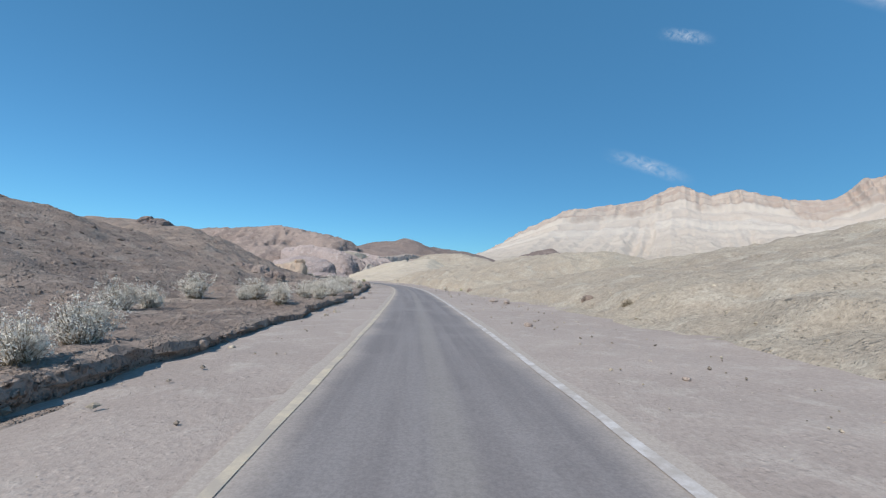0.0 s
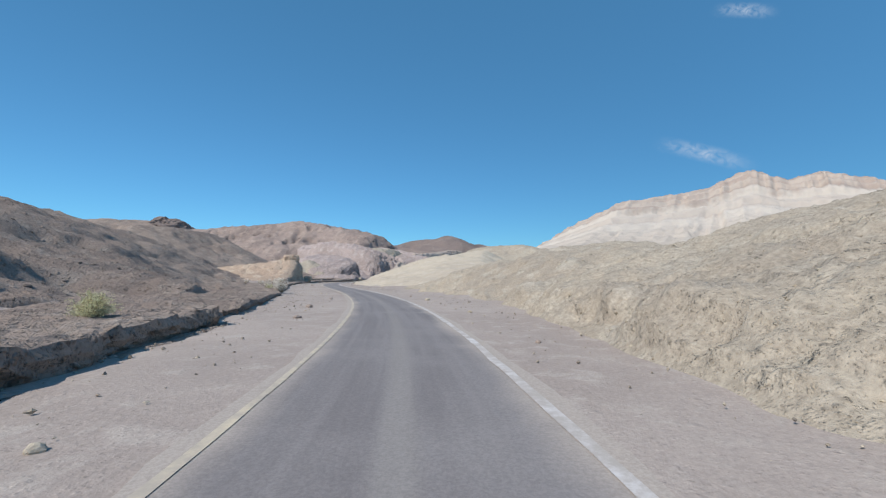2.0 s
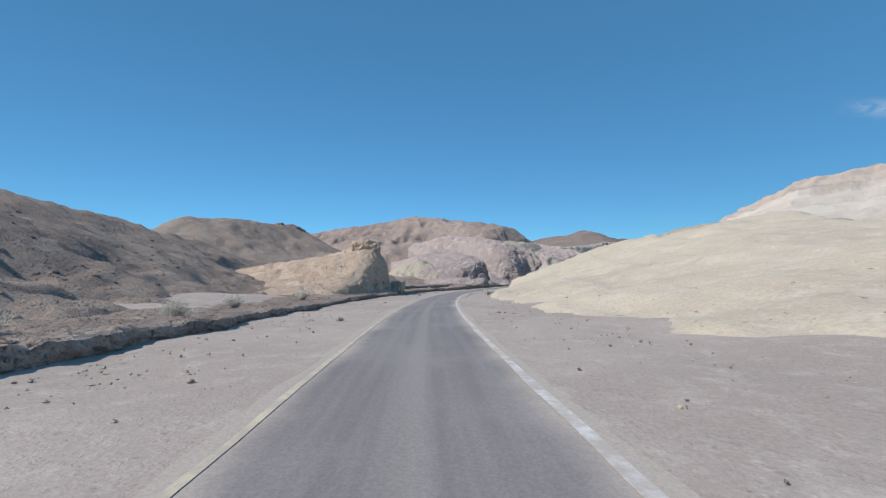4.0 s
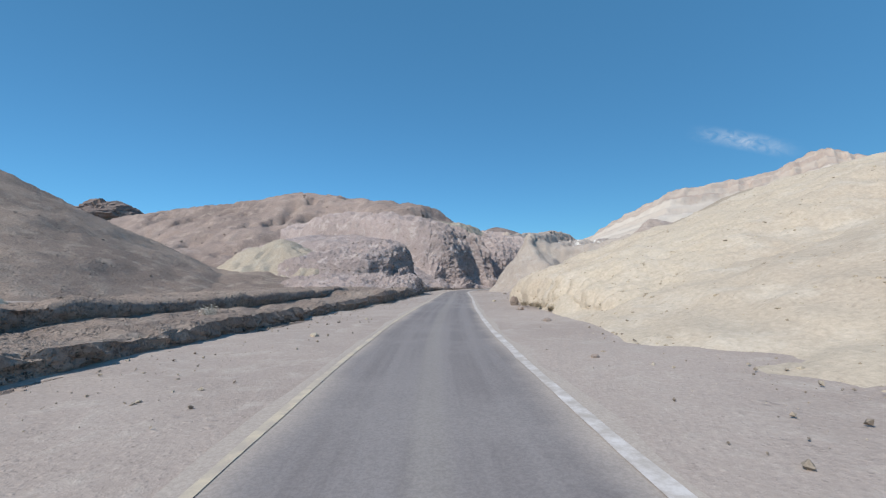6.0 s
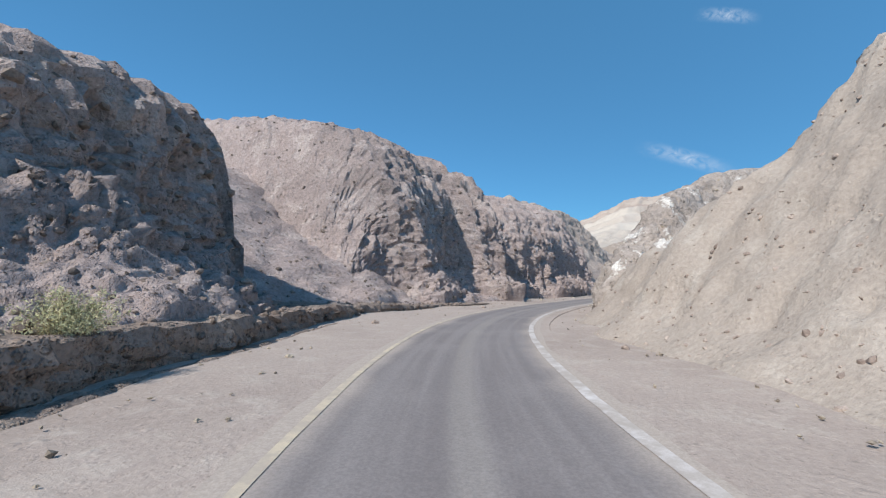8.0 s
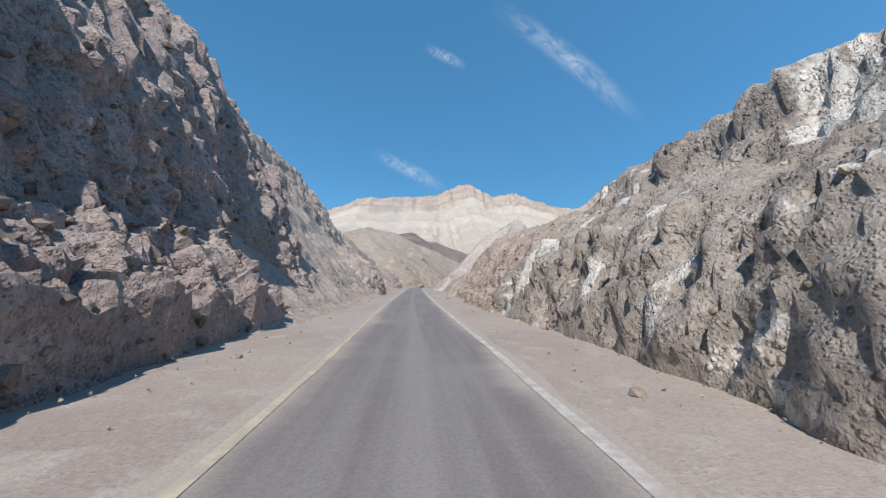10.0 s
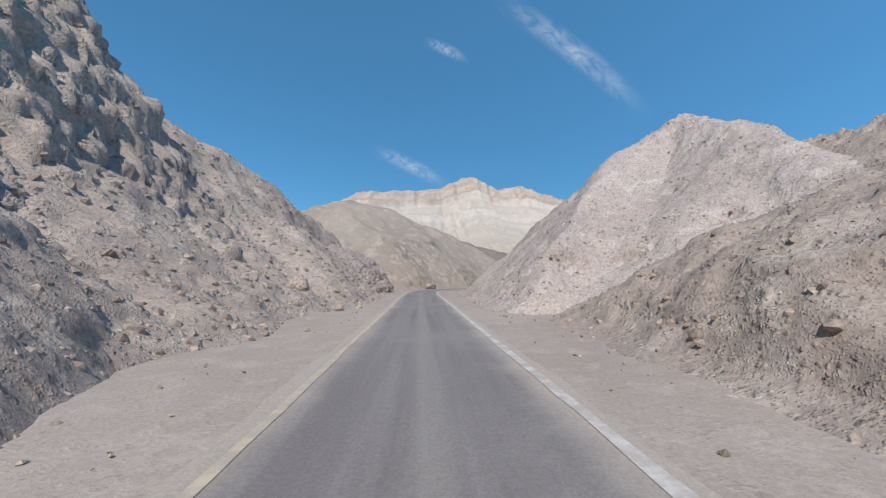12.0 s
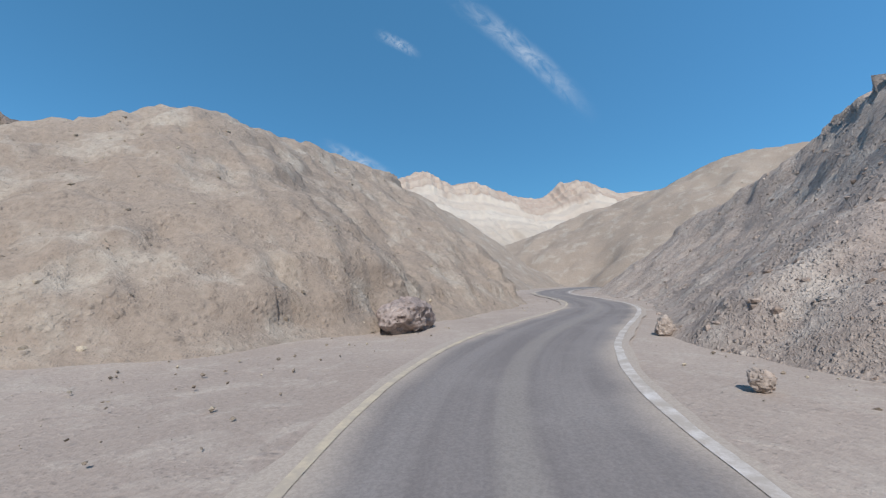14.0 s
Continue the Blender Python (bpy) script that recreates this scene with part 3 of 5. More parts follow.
bank("overhang_outcrop", L, 158, 184, [(158, 10.5), (165, 8.8), (169, 8.2), (172, 8.3), (175, 9), (184, 11)], [(0, 0), (0.5, 0.7), (0.9, 1.6), (1.2, 3.2), (1.5, 4.4), (2.0, 5.4), (3.2, 6.1), (5, 6.2), (9, 5.2), (14, 4.4), (22, 3.5), (28, 0)],
     [(158, 0.1), (163, 0.3), (166, 0.5), (168.5, 0.84), (170.4, 1.02), (172.2, 0.98), (173.4, 0.76), (174.2, 0.56), (175.4, 0.42), (177.6, 0.28), (181, 0.13), (184, 0.05)], M_OCHRE, ds=0.16, cols=130,
     rough=0.34, freq=0.5, seed=4, block=0.12, cell=1.1, flute=0.35, caves=[(167.6, 1.5, 0.5, 0.9, 0.7), (170.2, 1.2, 0.35, 0.7, 0.5), (168.8, 3.4, 0.8, 0.5, 0.3), (171.6, 2.0, 0.3, 0.6, 0.35)],
     label="weathered ochre rock outcrop with an overhanging head", category="rock outcrop", stones=2600, stone_size=(0.04, 0.3), lump=0.02)
bank("upper_wash_bank", L, 175, 217, [(175, 12.5), (184, 11), (195, 9.4), (205, 8.6), (217, 8.6)], [(0, 0.2), (0.15, 0.5), (0.06, 0.98), (0.25, 1.04), (1.5, 1.0), (6, 0.98), (11, 0.2)],
     [(175, 0.6), (182, 1.0), (205, 1.0), (217, 0.7)], M_GREY, ds=0.25, cols=70, dense=1.6, rough=0.09, freq=1.0, seed=54, block=0.16, cell=0.3, soften=0, butt=0.3, lump=0.2,
     label="second eroded step of grey gravel above the wash", category="bank", stones=1500, stone_size=(0.025, 0.2), spread=0.9)
bank("fan_terrace", L, 200, 254, [(200, 14), (220, 9), (232, 7.6), (254, 7)], [(0, 0), (3, 0.7), (8, 1.5), (14, 2.6), (22, 3.6), (32, 4.6), (46, 5.2), (58, 3)],
     [(200, 0.1), (214, 0.25), (226, 0.55), (236, 0.95), (254, 0.9)], M_GREY, ds=0.4, cols=100, rough=0.35, freq=0.25, seed=33, butt=0.3,
     label="smooth pinkish gravel terrace rising to the cliff foot", category="terrace", stones=2500, stone_size=(0.03, 0.22), lump=0.05, fade0=12, spread=0.8)
bank("dark_outcrop", L, 213, 233, [(213, 5.2), (220, 4.6), (229, 4.1), (233, 4.8)], [(0, 0), (0.15, 0.8), (0.35, 1.7), (1.2, 2.0), (4, 2.15), (8, 2.4), (14, 2.2), (20, 0)],
     [(213, 0.0), (218, 0.4), (221, 0.7), (225, 1.05), (230, 1.05), (232, 0.85), (233, 0.1)], M_ROCK, ds=0.12, cols=120, rough=0.35, freq=0.6, seed=5, block=0.2, cell=0.6, flute=0.2,
     label="low dark rock outcrop with rubble on top", category="rock outcrop", stones=3200, stone_size=(0.05, 0.3), lump=0.05)
bank("shaded_cliff", L, 232, 245.6, [(232, 17), (235, 10.5), (238, 7.2), (242, 6.4), (244.8, 6.5), (245.6, 7.0)], [(0, 0), (2.2, 1.5), (3.6, 2.7), (3.9, 4.4), (4.1, 6.6), (4.7, 7.7), (6.5, 8.3), (12, 8.3), (18, 7.6), (28, 2)],
     [(232, 0.5), (236, 0.7), (240, 0.92), (244.8, 0.98), (245.6, 0.95)], M_ROCK, ds=0.15, cols=160, rough=0.4, freq=0.5, seed=6, block=0.42, cell=1.0, flute=0.25, fade0=4, fade=0.35, butt=0.7, caves=[(241.6, 5.6, 0.5, 1.4, 0.5), (239, 5.0, 0.6, 0.8, 0.5)],
     label="tall shaded mauve rock cliff above a talus foot", category="cliff", stones=2600, stone_size=(0.05, 0.35), lump=0.04)
massif("cliff_foot_crag", [[(238.2, -10.4, 2.6), (239.4, -9.6, 3.8), (240.2, -9.1, 4.4), (240.9, -8.7, 3.5), (242, -8.2, 2.3), (243.4, -7.6, 1.5)]], [(0, 0), (0.35, 0.3), (0.9, 1.5), (1.6, 2.3), (4.5, 4.2)], M_ROCK,
       road=(234.5, 247, 14.5), side=L, toe=5.6, step=0.1, cols=110, dense=1.0, rough=0.3, freq=0.8, block=0.45, cell=0.55, seed=51, blur=1,
       label="broken mauve crag in the sun below the shaded cliff", category="crag", stones=2500, stone_size=(0.03, 0.25), spread=1.0, fade=2)
bank("talus_apron", L, 241, 270, [(241, 18), (244, 13), (246, 9.6), (249, 7.8), (253, 7.0), (259, 6.3), (270, 5.4)], [(0, 0), (3, 1.2), (8, 4.4), (14, 8.6), (18, 11.4), (24, 12.6), (36, 14), (50, 12)],
     [(241, 0.5), (244, 0.65), (248, 0.8), (254, 0.92), (262, 1.0), (270, 0.8)], M_ROCK, ds=0.3, cols=130, rough=0.5, freq=0.3, seed=29, block=0.06, cell=0.6, butt=0.4,
     label="smooth talus apron below the brown hill", stones=3000, stone_size=(0.05, 0.3), lump=0.04, fade0=7)
bank("main_cliff", L, 252, 306, [(252, 9.4), (256.5, 7.3), (258.6, 6.2), (260, 6.3), (263.5, 7.0), (266.5, 7.6), (267.6, 5.6), (269.4, 4.5), (271, 5.4), (273, 6.6), (277, 6.2), (281, 4.9), (284, 4.4), (290, 4.6), (306, 4.6)],
     [(0, 0), (1.2, 0.8), (2.8, 2.4), (3.3, 5.4), (4.0, 8.6), (5.8, 11.4), (8.5, 13.4), (13, 14.6), (24, 17), (40, 19.4), (60, 17.5)],
     [(252, 0.6), (257, 0.94), (262, 1.03), (266, 1.0), (269, 0.87), (272, 0.79), (280, 0.82), (290, 0.95), (300, 0.95), (306, 0.7)], M_ROCK, ds=0.17, cols=190, rough=0.5, freq=0.4, seed=7, block=0.32, cell=0.6, flute=0.6, butt=1.3,
     label="high mauve-brown rock cliff with deep shaded gullies", category="cliff", stones=6000, stone_size=(0.05, 0.35), lump=0.06, fade0=6)
massif("tan_dome", [[(272, -26, 17.4), (280, -20.4, 17.2), (286, -17.2, 16.7), (291, -14.8, 15.2), (297, -13, 14.3), (303, -12.4, 12.4)]], [(0, 0), (3, 0.9), (7, 4.2), (10, 8), (18, 16)], M_TAN,
       road=(266, 309, 40), side=L, toe=9, face=[(0, 0), (2.5, 3), (7, 10), (11, 15)], step=0.24, cols=130, rough=0.35, freq=0.3, gully=0.9, flute=0.5, seed=52,
       label="smooth tan clay dome above the mauve cliff", category="hill", stones=2500, stone_size=(0.03, 0.2), spread=0.9, fade=5)
massif("canyon_wall", [[(292, -17, 16), (297, -15.2, 15.4), (303, -15.6, 16), (310, -16.6, 16.8), (318, -18, 17.4), (326, -20, 18.5), (335, -21.5, 19), (348, -24, 19)]],
       [(0, 0), (2, 1.0), (3.4, 5.0), (6, 8.8), (16.5, 17.2)], M_BEIGE, road=(290, 352, 34), side=L, toe=[(290, 4.2), (312, 3.4), (328, 3.2), (352, 3.1)],
       face=[(0, 0), (0.9, 0.3), (1.8, 1.0), (3.4, 2.7), (7.4, 6.6)], step=0.17, cols=170, rough=0.26, block=0.12, cell=0.5, flute=0.15, seed=8,
       caves=[(323.5, 9.0, 1.2, 1.2, 1.2), (326.6, 9.6, 0.6, 0.7, 1.0), (325.2, 0.9, 0.7, 0.6, 0.6), (315.2, 0.9, 0.4, 0.5, 0.5), (320.5, 6.0, 0.6, 0.35, 0.4)],
       label="steep beige canyon wall of crumbling conglomerate", category="cliff", stones=17000, stone_size=(0.03, 0.2), spread=0.7, fade=4)
massif("dark_crag", [[(322, -20.5, 17), (334, -20.5, 19.6), (345, -20, 20.2), (350, -19.6, 19.2), (355, -19.4, 17.7), (358, -19.2, 16.4)], [(358, -19.4, 13.6), (363, -20, 13.0)]],
       [(0, 0), (1.5, 0.9), (4, 4.0), (7, 7.6), (13, 14)], M_BEIGE, road=(316, 367, 34), side=L, toe=5.2, face=[(0, 0), (1, 0.1), (3, 1.3), (7, 5.2)], beyond=1.9, step=0.17, cols=170, dense=1.0, rough=0.5, freq=0.5,
       block=0.4, cell=1.1, seed=28, caves=[(324.5, 11.0, 1.1, 1.3, 1.0), (330.5, 13.0, 1.0, 0.8, 0.8), (336, 13.4, 0.9, 0.8, 0.7), (346, 9.6, 1.3, 1.2, 1.2), (349, 11.5, 0.8, 1.0, 0.8)], label="beige crag of broken rock high on the canyon side", category="crag", stones=6000, stone_size=(0.04, 0.3), fade=3, blur=1)
massif("gravel_hill", [[(340, -21, 12.5), (350, -25, 15.8), (356, -25, 16.2), (365, -24.5, 16.0), (372, -23.2, 15.6), (377, -21.0, 15.0), (381, -18.8, 13.4), (385, -17.2, 11.5), (388, -16.4, 10.3), (391, -14.4, 9.0), (393.5, -12.8, 7.2), (396, -11.4, 5.8), (398, -10.6, 4.2)]],
       [(0, 0), (2.5, 1.6), (7, 7.0), (19, 15.0)], M_BEIGE, road=(336, 401, 44), side=L, toe=[(336, 3.4), (350, 2.9), (378, 3.1), (392, 4.0), (397, 6.5), (401, 9)],
       face=[(0, 0), (1.0, 0.35), (2.2, 1.3), (4, 3.0), (7, 5.8)], step=0.19, cols=160, rough=0.28, freq=0.4, block=0.09, cell=0.5, gully=0.25, seed=9,
       label="steep beige gravel hillside scattered with stones", stones=26000, stone_size=(0.03, 0.4), spread=0.75, fade=3)
bank("pitted_face", L, 325, 340, [(325, 4.6), (329, 3.6), (336, 3.5), (340, 4.6)], [(0, 0), (0.4, 1.3), (1.0, 2.8), (2.2, 4.2), (5, 5.8), (9, 8.0), (13, 9.4), (18, 4)],
     [(325, 0.3), (328, 0.85), (332, 0.95), (335, 0.85), (338, 0.4), (340, 0.1)], M_BEIGE, ds=0.13, cols=140, rough=0.3, freq=0.6, seed=41, block=0.14, cell=0.5, flute=0.3, butt=0.3, fade0=2,
     caves=[(335.6, 1.0, 0.7, 0.9, 0.7), (333.8, 1.9, 0.4, 0.5, 0.5), (328.4, 0.8, 0.5, 0.4, 0.5)],
     label="craggy beige gravel face with deep hollows beside the road", category="cliff", stones=5000, stone_size=(0.03, 0.22), lump=0.05)
bank("corner_cliff", L, 375, 399.4, [(375, 4.8), (384, 4.0), (391, 3.8), (394, 4.6), (397, 6.5), (399.4, 8.6)], [(0, 0), (0.7, 1.1), (1.7, 2.6), (2.9, 3.7), (4.8, 4.7), (7.4, 5.4), (12, 3.6)],
     [(375, 0.1), (379, 0.35), (383, 0.75), (388, 0.95), (393, 1.0), (396.5, 1.1), (398.4, 0.95), (399.4, 0.1)], M_ROCK, ds=0.12, cols=150, rough=0.3, freq=0.7, seed=10, block=0.17, cell=0.42, flute=0.4, butt=0.3, fade=0.7,
     caves=[(388.0, 3.0, 0.5, 0.8, 0.5), (389.2, 1.9, 0.45, 0.3, 0.4), (392.2, 1.7, 0.35, 0.6, 0.5), (392.4, 0.5, 0.7, 0.5, 0.6), (386.2, 0.9, 0.5, 0.9, 0.5), (383.4, 1.0, 0.4, 0.6, 0.4)],
     label="craggy beige rock face at the road's bend", category="cliff", stones=2500, stone_size=(0.03, 0.2), lump=0.05)
massif("bend_hill", [[(13, 391, 4.5), (18, 391.6, 7.6), (22.2, 392.5, 10.0), (24.8, 394, 9.9), (27.9, 396.3, 10.2), (32.8, 398.6, 10.7), (38, 400.4, 10.6), (42, 403, 9.6), (46, 407, 7.6), (50, 412, 5)]],
       [(0, 0), (1.5, 0.6), (6, 4.4), (14, 10.2)], M_DUST, plan=(-2, 68, 372, 418), side=L, toe=[(395, 7.5), (402, 6.0), (407, 4.4), (411, 4.0), (430, 3.8), (470, 4)],
       face=[(0, 0), (1.0, 0.5), (1.9, 2.0), (3.2, 3.6), (6, 5.6), (10, 9)], step=0.24, rough=0.35, freq=0.35, block=0.3, cell=0.6, flute=0.5, gully=0.4, seed=11,
       label="rounded ochre hill with a cut face above the bend", stones=9000, stone_size=(0.03, 0.2), spread=1.0, fade=3)
massif("canyon_end_hill", [[(-2, 446, 17), (10, 445, 17.4), (24, 441, 21.6), (33, 438.5, 25.4), (42, 435, 22.6), (48, 432, 19.5), (58, 425, 15), (65, 416, 11)]],
       [(0, 0), (3, 1.0), (12, 6.5), (40, 22)], M_DUST, plan=(-40, 110, 396, 490), side=L, toe=4.5, face=[(0, 0), (6, 3.5), (20, 16)], step=0.7, rough=0.5, freq=0.12, gully=1.6, seed=7, fade=8,
       label="beige hill closing the canyon view", stones=5000, stone_size=(0.1, 0.4), spread=1.0)
massif("notch_hill", [[(96, 445, 7.5), (102, 439, 11), (108.4, 430.5, 15.4), (114, 421.5, 19.4), (118, 412.6, 23), (121.5, 404, 26.6), (124, 396, 28.5), (126, 387, 28)]],
       [(0, 0), (2, 0.7), (30, 21)], M_DUST, plan=(70, 156, 352, 470), step=0.8, rough=0.4, freq=0.15, gully=1.0, seed=53, fade=8,
       label="smooth beige slope beyond the bend", stones=2000, stone_size=(0.1, 0.4), spread=1.0)
massif("crag_hill", [[(-26, 428, 25), (-12, 432, 23.5), (-2, 434, 22), (4, 436, 21.5), (9, 438, 20.3), (15, 442, 17)]],
       [(0, 0), (1.5, 1.0), (3.5, 5.0), (12, 10), (30, 24)], M_GREY, plan=(-60, 45, 398, 470), step=0.6, rough=0.9, freq=0.2, block=1.2, cell=2.2, gully=1.2, seed=8, fade=8,
       label="dark craggy hill behind the bend", stones=2500, stone_size=(0.1, 0.5), spread=1.0)

# ---- right side ----
bank("shoulder_slope", R, -12, 56, [(-12, 6.4), (20, 7.0), (50, 5.0), (56, 6)], [(0, 0), (1.5, 0.35), (2.8, 1.1), (6, 1.8), (16, 4.0), (30, 7.4), (40, 8), (52, 0)],
     [(-12, 1.0), (20, 1.0), (32, 0.9), (42, 0.7), (50, 0.35), (56, 0.1)], M_TAN, ds=0.35, cols=90, rough=0.35, freq=0.35, seed=12,
     label="pale clay bank with scattered stones beside the shoulder", stones=4000, stone_size=(0.03, 0.2), spread=0.8)
bank("clay_knoll", R, 46, 86, [(46, 6.0), (52, 4.6), (60, 4.2), (74, 5.4), (86, 7.5)], [(0, 0), (0.8, 0.4), (1.4, 1.2), (3, 1.7), (7, 2.9), (11, 4.2), (16, 5.4), (24, 6.2), (32, 5), (42, 0)],
     [(46, 0.15), (50, 0.8), (55, 1.0), (62, 0.98), (70, 1.02), (76, 0.95), (81, 0.6), (86, 0.1)], M_TAN, ds=0.16, cols=130, rough=0.3, freq=0.5, seed=13, block=0.06, cell=0.4, flute=0.12,
     label="pale yellow clay knoll with a rough cut face", stones=7000, stone_size=(0.02, 0.12), lump=0.05, spread=0.85)
bank("cut_hill", R, 72, 120, [(72, 6.4), (90, 7.0), (120, 6.5)], [(0, 0), (2, 0.5), (4, 1.8), (7, 3.4), (12, 4.4), (18, 5.2), (28, 5), (40, 0)],
     [(72, 0.2), (82, 0.7), (92, 0.95), (99, 0.95), (106, 0.6), (114, 0.2), (120, 0.0)], M_TAN, ds=0.25, cols=100, rough=0.4, freq=0.35, seed=14, flute=0.2,
     label="beige eroded hill with soft gullies by the shoulder", stones=3000, stone_size=(0.03, 0.18), lump=0.05)
bank("pale_dunes", R, 98, 206, [(98, 9), (120, 8), (140, 5.6), (165, 4.4), (206, 5)], [(0, 0), (3, 0.6), (7, 2.2), (12, 3.9), (18, 6.0), (26, 8.6), (38, 10.5), (52, 4)],
     [(98, 0.0), (110, 0.4), (125, 0.42), (150, 0.5), (165, 0.75), (180, 1.0), (206, 0.9)], M_CLAY, ds=0.4, cols=100, rough=0.5, freq=0.2, seed=15, crisp=0.5,
     label="smooth pale yellow clay slopes like dunes", stones=9000, stone_size=(0.02, 0.15), lump=0.08, spread=0.45)
bank("yellow_cut", R, 190, 211, [(190, 6.0), (197, 5.4), (204, 4.9), (208, 4.3), (211, 5.4)], [(0, 0), (0.3, 0.7), (0.8, 1.7), (2, 2.3), (6, 3.7), (11, 5.4), (17, 7.6), (26, 9.4), (38, 0)],
     [(190, 0.4), (196, 0.85), (203, 1.0), (207, 0.85), (209.5, 0.55), (211, 0.05)], M_CLAY, ds=0.16, cols=120, rough=0.22, freq=0.5, seed=16, block=0.17, cell=0.4, flute=0.3,
     label="pale yellow road cut with a crumbling vertical face", category="road cut", stones=3000, stone_size=(0.02, 0.16), lump=0.05)
bank("pale_spur", R, 204, 235, [(204, 7.0), (213, 8.3), (224, 10.5), (235, 14)], [(0, 0), (1.2, 0.9), (4, 3.3), (8, 5.2), (14, 6.4), (24, 4), (34, 0)],
     [(204, 0.6), (212, 0.9), (222, 1.0), (230, 0.7), (235, 0.2)], M_CLAY, ds=0.3, cols=100, rough=0.3, freq=0.35, seed=34, flute=0.15,
     label="pale yellow clay spur beside the gravel flat", stones=2500, stone_size=(0.03, 0.16), lump=0.05, fade=4)
massif("pointed_hill", [[(226, 12.5, 2.6), (231, 11.5, 3.9), (234.6, 10.6, 5.0), (237.2, 9.6, 7.7), (240, 9.8, 8.9), (243, 11.5, 7.6), (249, 14, 6.6)], [(240, 10.2, 8.2), (243.5, 7.4, 5.2), (247, 6.0, 3.6), (252, 5.0, 2.6)], [(240.5, 11, 7.6), (240, 15, 6.4), (238, 20, 6.8), (236, 25, 7.6), (234, 32, 8.0)]],
       [(0, 0), (1.0, 0.6), (2.2, 2.6), (6, 5.6), (12, 9.4)], M_TALUS, road=(219, 258, 38), side=R, toe=[(219, 9), (228, 6.6), (236, 4.6), (243, 4.0), (250, 3.5), (258, 3.4)],
       face=[(0, 0), (1.2, 0.8), (5, 6.0)], step=0.18, cols=140, rough=0.24, freq=0.4, block=0.05, cell=0.5, top_block=0.45, flute=0.1, gully=0.3, seed=17,
       label="steep beige talus hill rising to a pointed rocky top", stones=9000, stone_size=(0.03, 0.16), spread=0.8)
massif("humped_hill", [[(-34, 244, 9.0), (-27, 248, 12.2), (-21, 252, 13.2), (-14, 255, 12.6), (-5, 256, 9)]], [(0, 0), (3, 1.3), (10, 6.5), (22, 14)], M_BEIGE, plan=(-52, 16, 226, 276),
       side=R, toe=16, face=[(0, 0), (1, 1), (6, 6)], step=0.4, rough=0.4, freq=0.25, gully=0.9, seed=27,
       label="rounded beige hill behind the talus slope", stones=4000, stone_size=(0.04, 0.25), spread=1.0)
massif("white_streaked_hill", [[(252.5, 4.8, 1.2), (254.6, 5.4, 3.6), (256, 6.0, 5.9), (258, 7.4, 6.9), (260, 8.9, 7.3), (263, 11, 8.4), (268, 14, 9.6), (276, 18, 9.6), (288, 20, 9)],
       [(262, 8.8, 5.2), (266, 8.6, 5.3), (272, 8.6, 5.8), (280, 9, 6.8), (290, 9.5, 7), (300, 9, 6.8)]], [(0, 0), (0.6, 0.6), (1.6, 2.2), (6, 5.8), (12, 10)], M_CHALK, road=(249, 306, 34), side=R,
       toe=[(249, 4.2), (254, 3.9), (260, 3.8), (270, 3.9), (280, 4.2), (306, 4.4)], face=[(0, 0), (0.5, 1.2), (1.5, 3.2), (3, 5.4), (6, 9)], step=0.17, cols=140, rough=0.32, freq=0.45, block=0.28, cell=0.5,
       flute=0.4, gully=0.3, seed=18, label="grey rock wall streaked with chalky white patches", category="cliff", stones=5000, stone_size=(0.03, 0.16), spread=0.8)
bank("conglomerate_wall", R, 294, 330, [(294, 4.4), (312.5, 4.0), (314, 4.0), (315, 6.3), (318, 5.8), (321, 4.7), (330, 4.6)], [(0, 0), (0.9, 0.9), (2.0, 2.8), (3.0, 4.3), (5, 5.6), (9, 6.8), (16, 8), (26, 4)],
     [(294, 0.5), (304, 0.85), (314, 1.0), (320, 1.12), (325, 1.15), (328, 1.0), (330, 0.2)], M_BEIGE, ds=0.12, cols=160, rough=0.25, freq=0.6, seed=19, block=0.14, cell=0.32, flute=0.2, butt=0.35,
     caves=[(318.6, 3.9, 0.7, 0.9, 0.7), (317.2, 3.0, 0.25, 1.8, 0.8), (316.3, 2.2, 0.22, 1.7, 0.7), (315.0, 1.0, 0.4, 0.9, 0.9), (318.2, 2.6, 0.3, 0.5, 0.5), (316.8, 0.8, 0.3, 0.5, 0.5), (323.9, 2.7, 0.25, 0.8, 0.5), (319.8, 1.2, 0.25, 0.35, 0.4)],
     label="rough conglomerate wall of knobbly beige stones", category="cliff", stones=20000, stone_size=(0.04, 0.22), lump=0.05)
massif("gravel_spur", [[(331, 20, 8), (338, 23, 11.6), (344, 24, 12.2), (350, 24, 11.0), (355, 24, 9.9), (361, 25.5, 10.8), (366, 26.5, 11.0), (371, 28, 10)]], [(0, 0), (2, 1.4), (8, 5.6), (19, 10.8)], M_BEIGE,
       road=(326, 374, 42), side=R, toe=[(326, 4.2), (334, 3.6), (347, 4.0), (374, 6)], face=[(0, 0), (0.9, 0.3), (1.5, 1.0), (4.4, 3.4)], step=0.2, cols=150, rough=0.28, freq=0.5, block=0.16, cell=0.45,
       gully=0.3, top_block=0.5, seed=35, label="steep beige gravel spur littered with stones", stones=14000, stone_size=(0.03, 0.24), spread=0.8, fade=4)
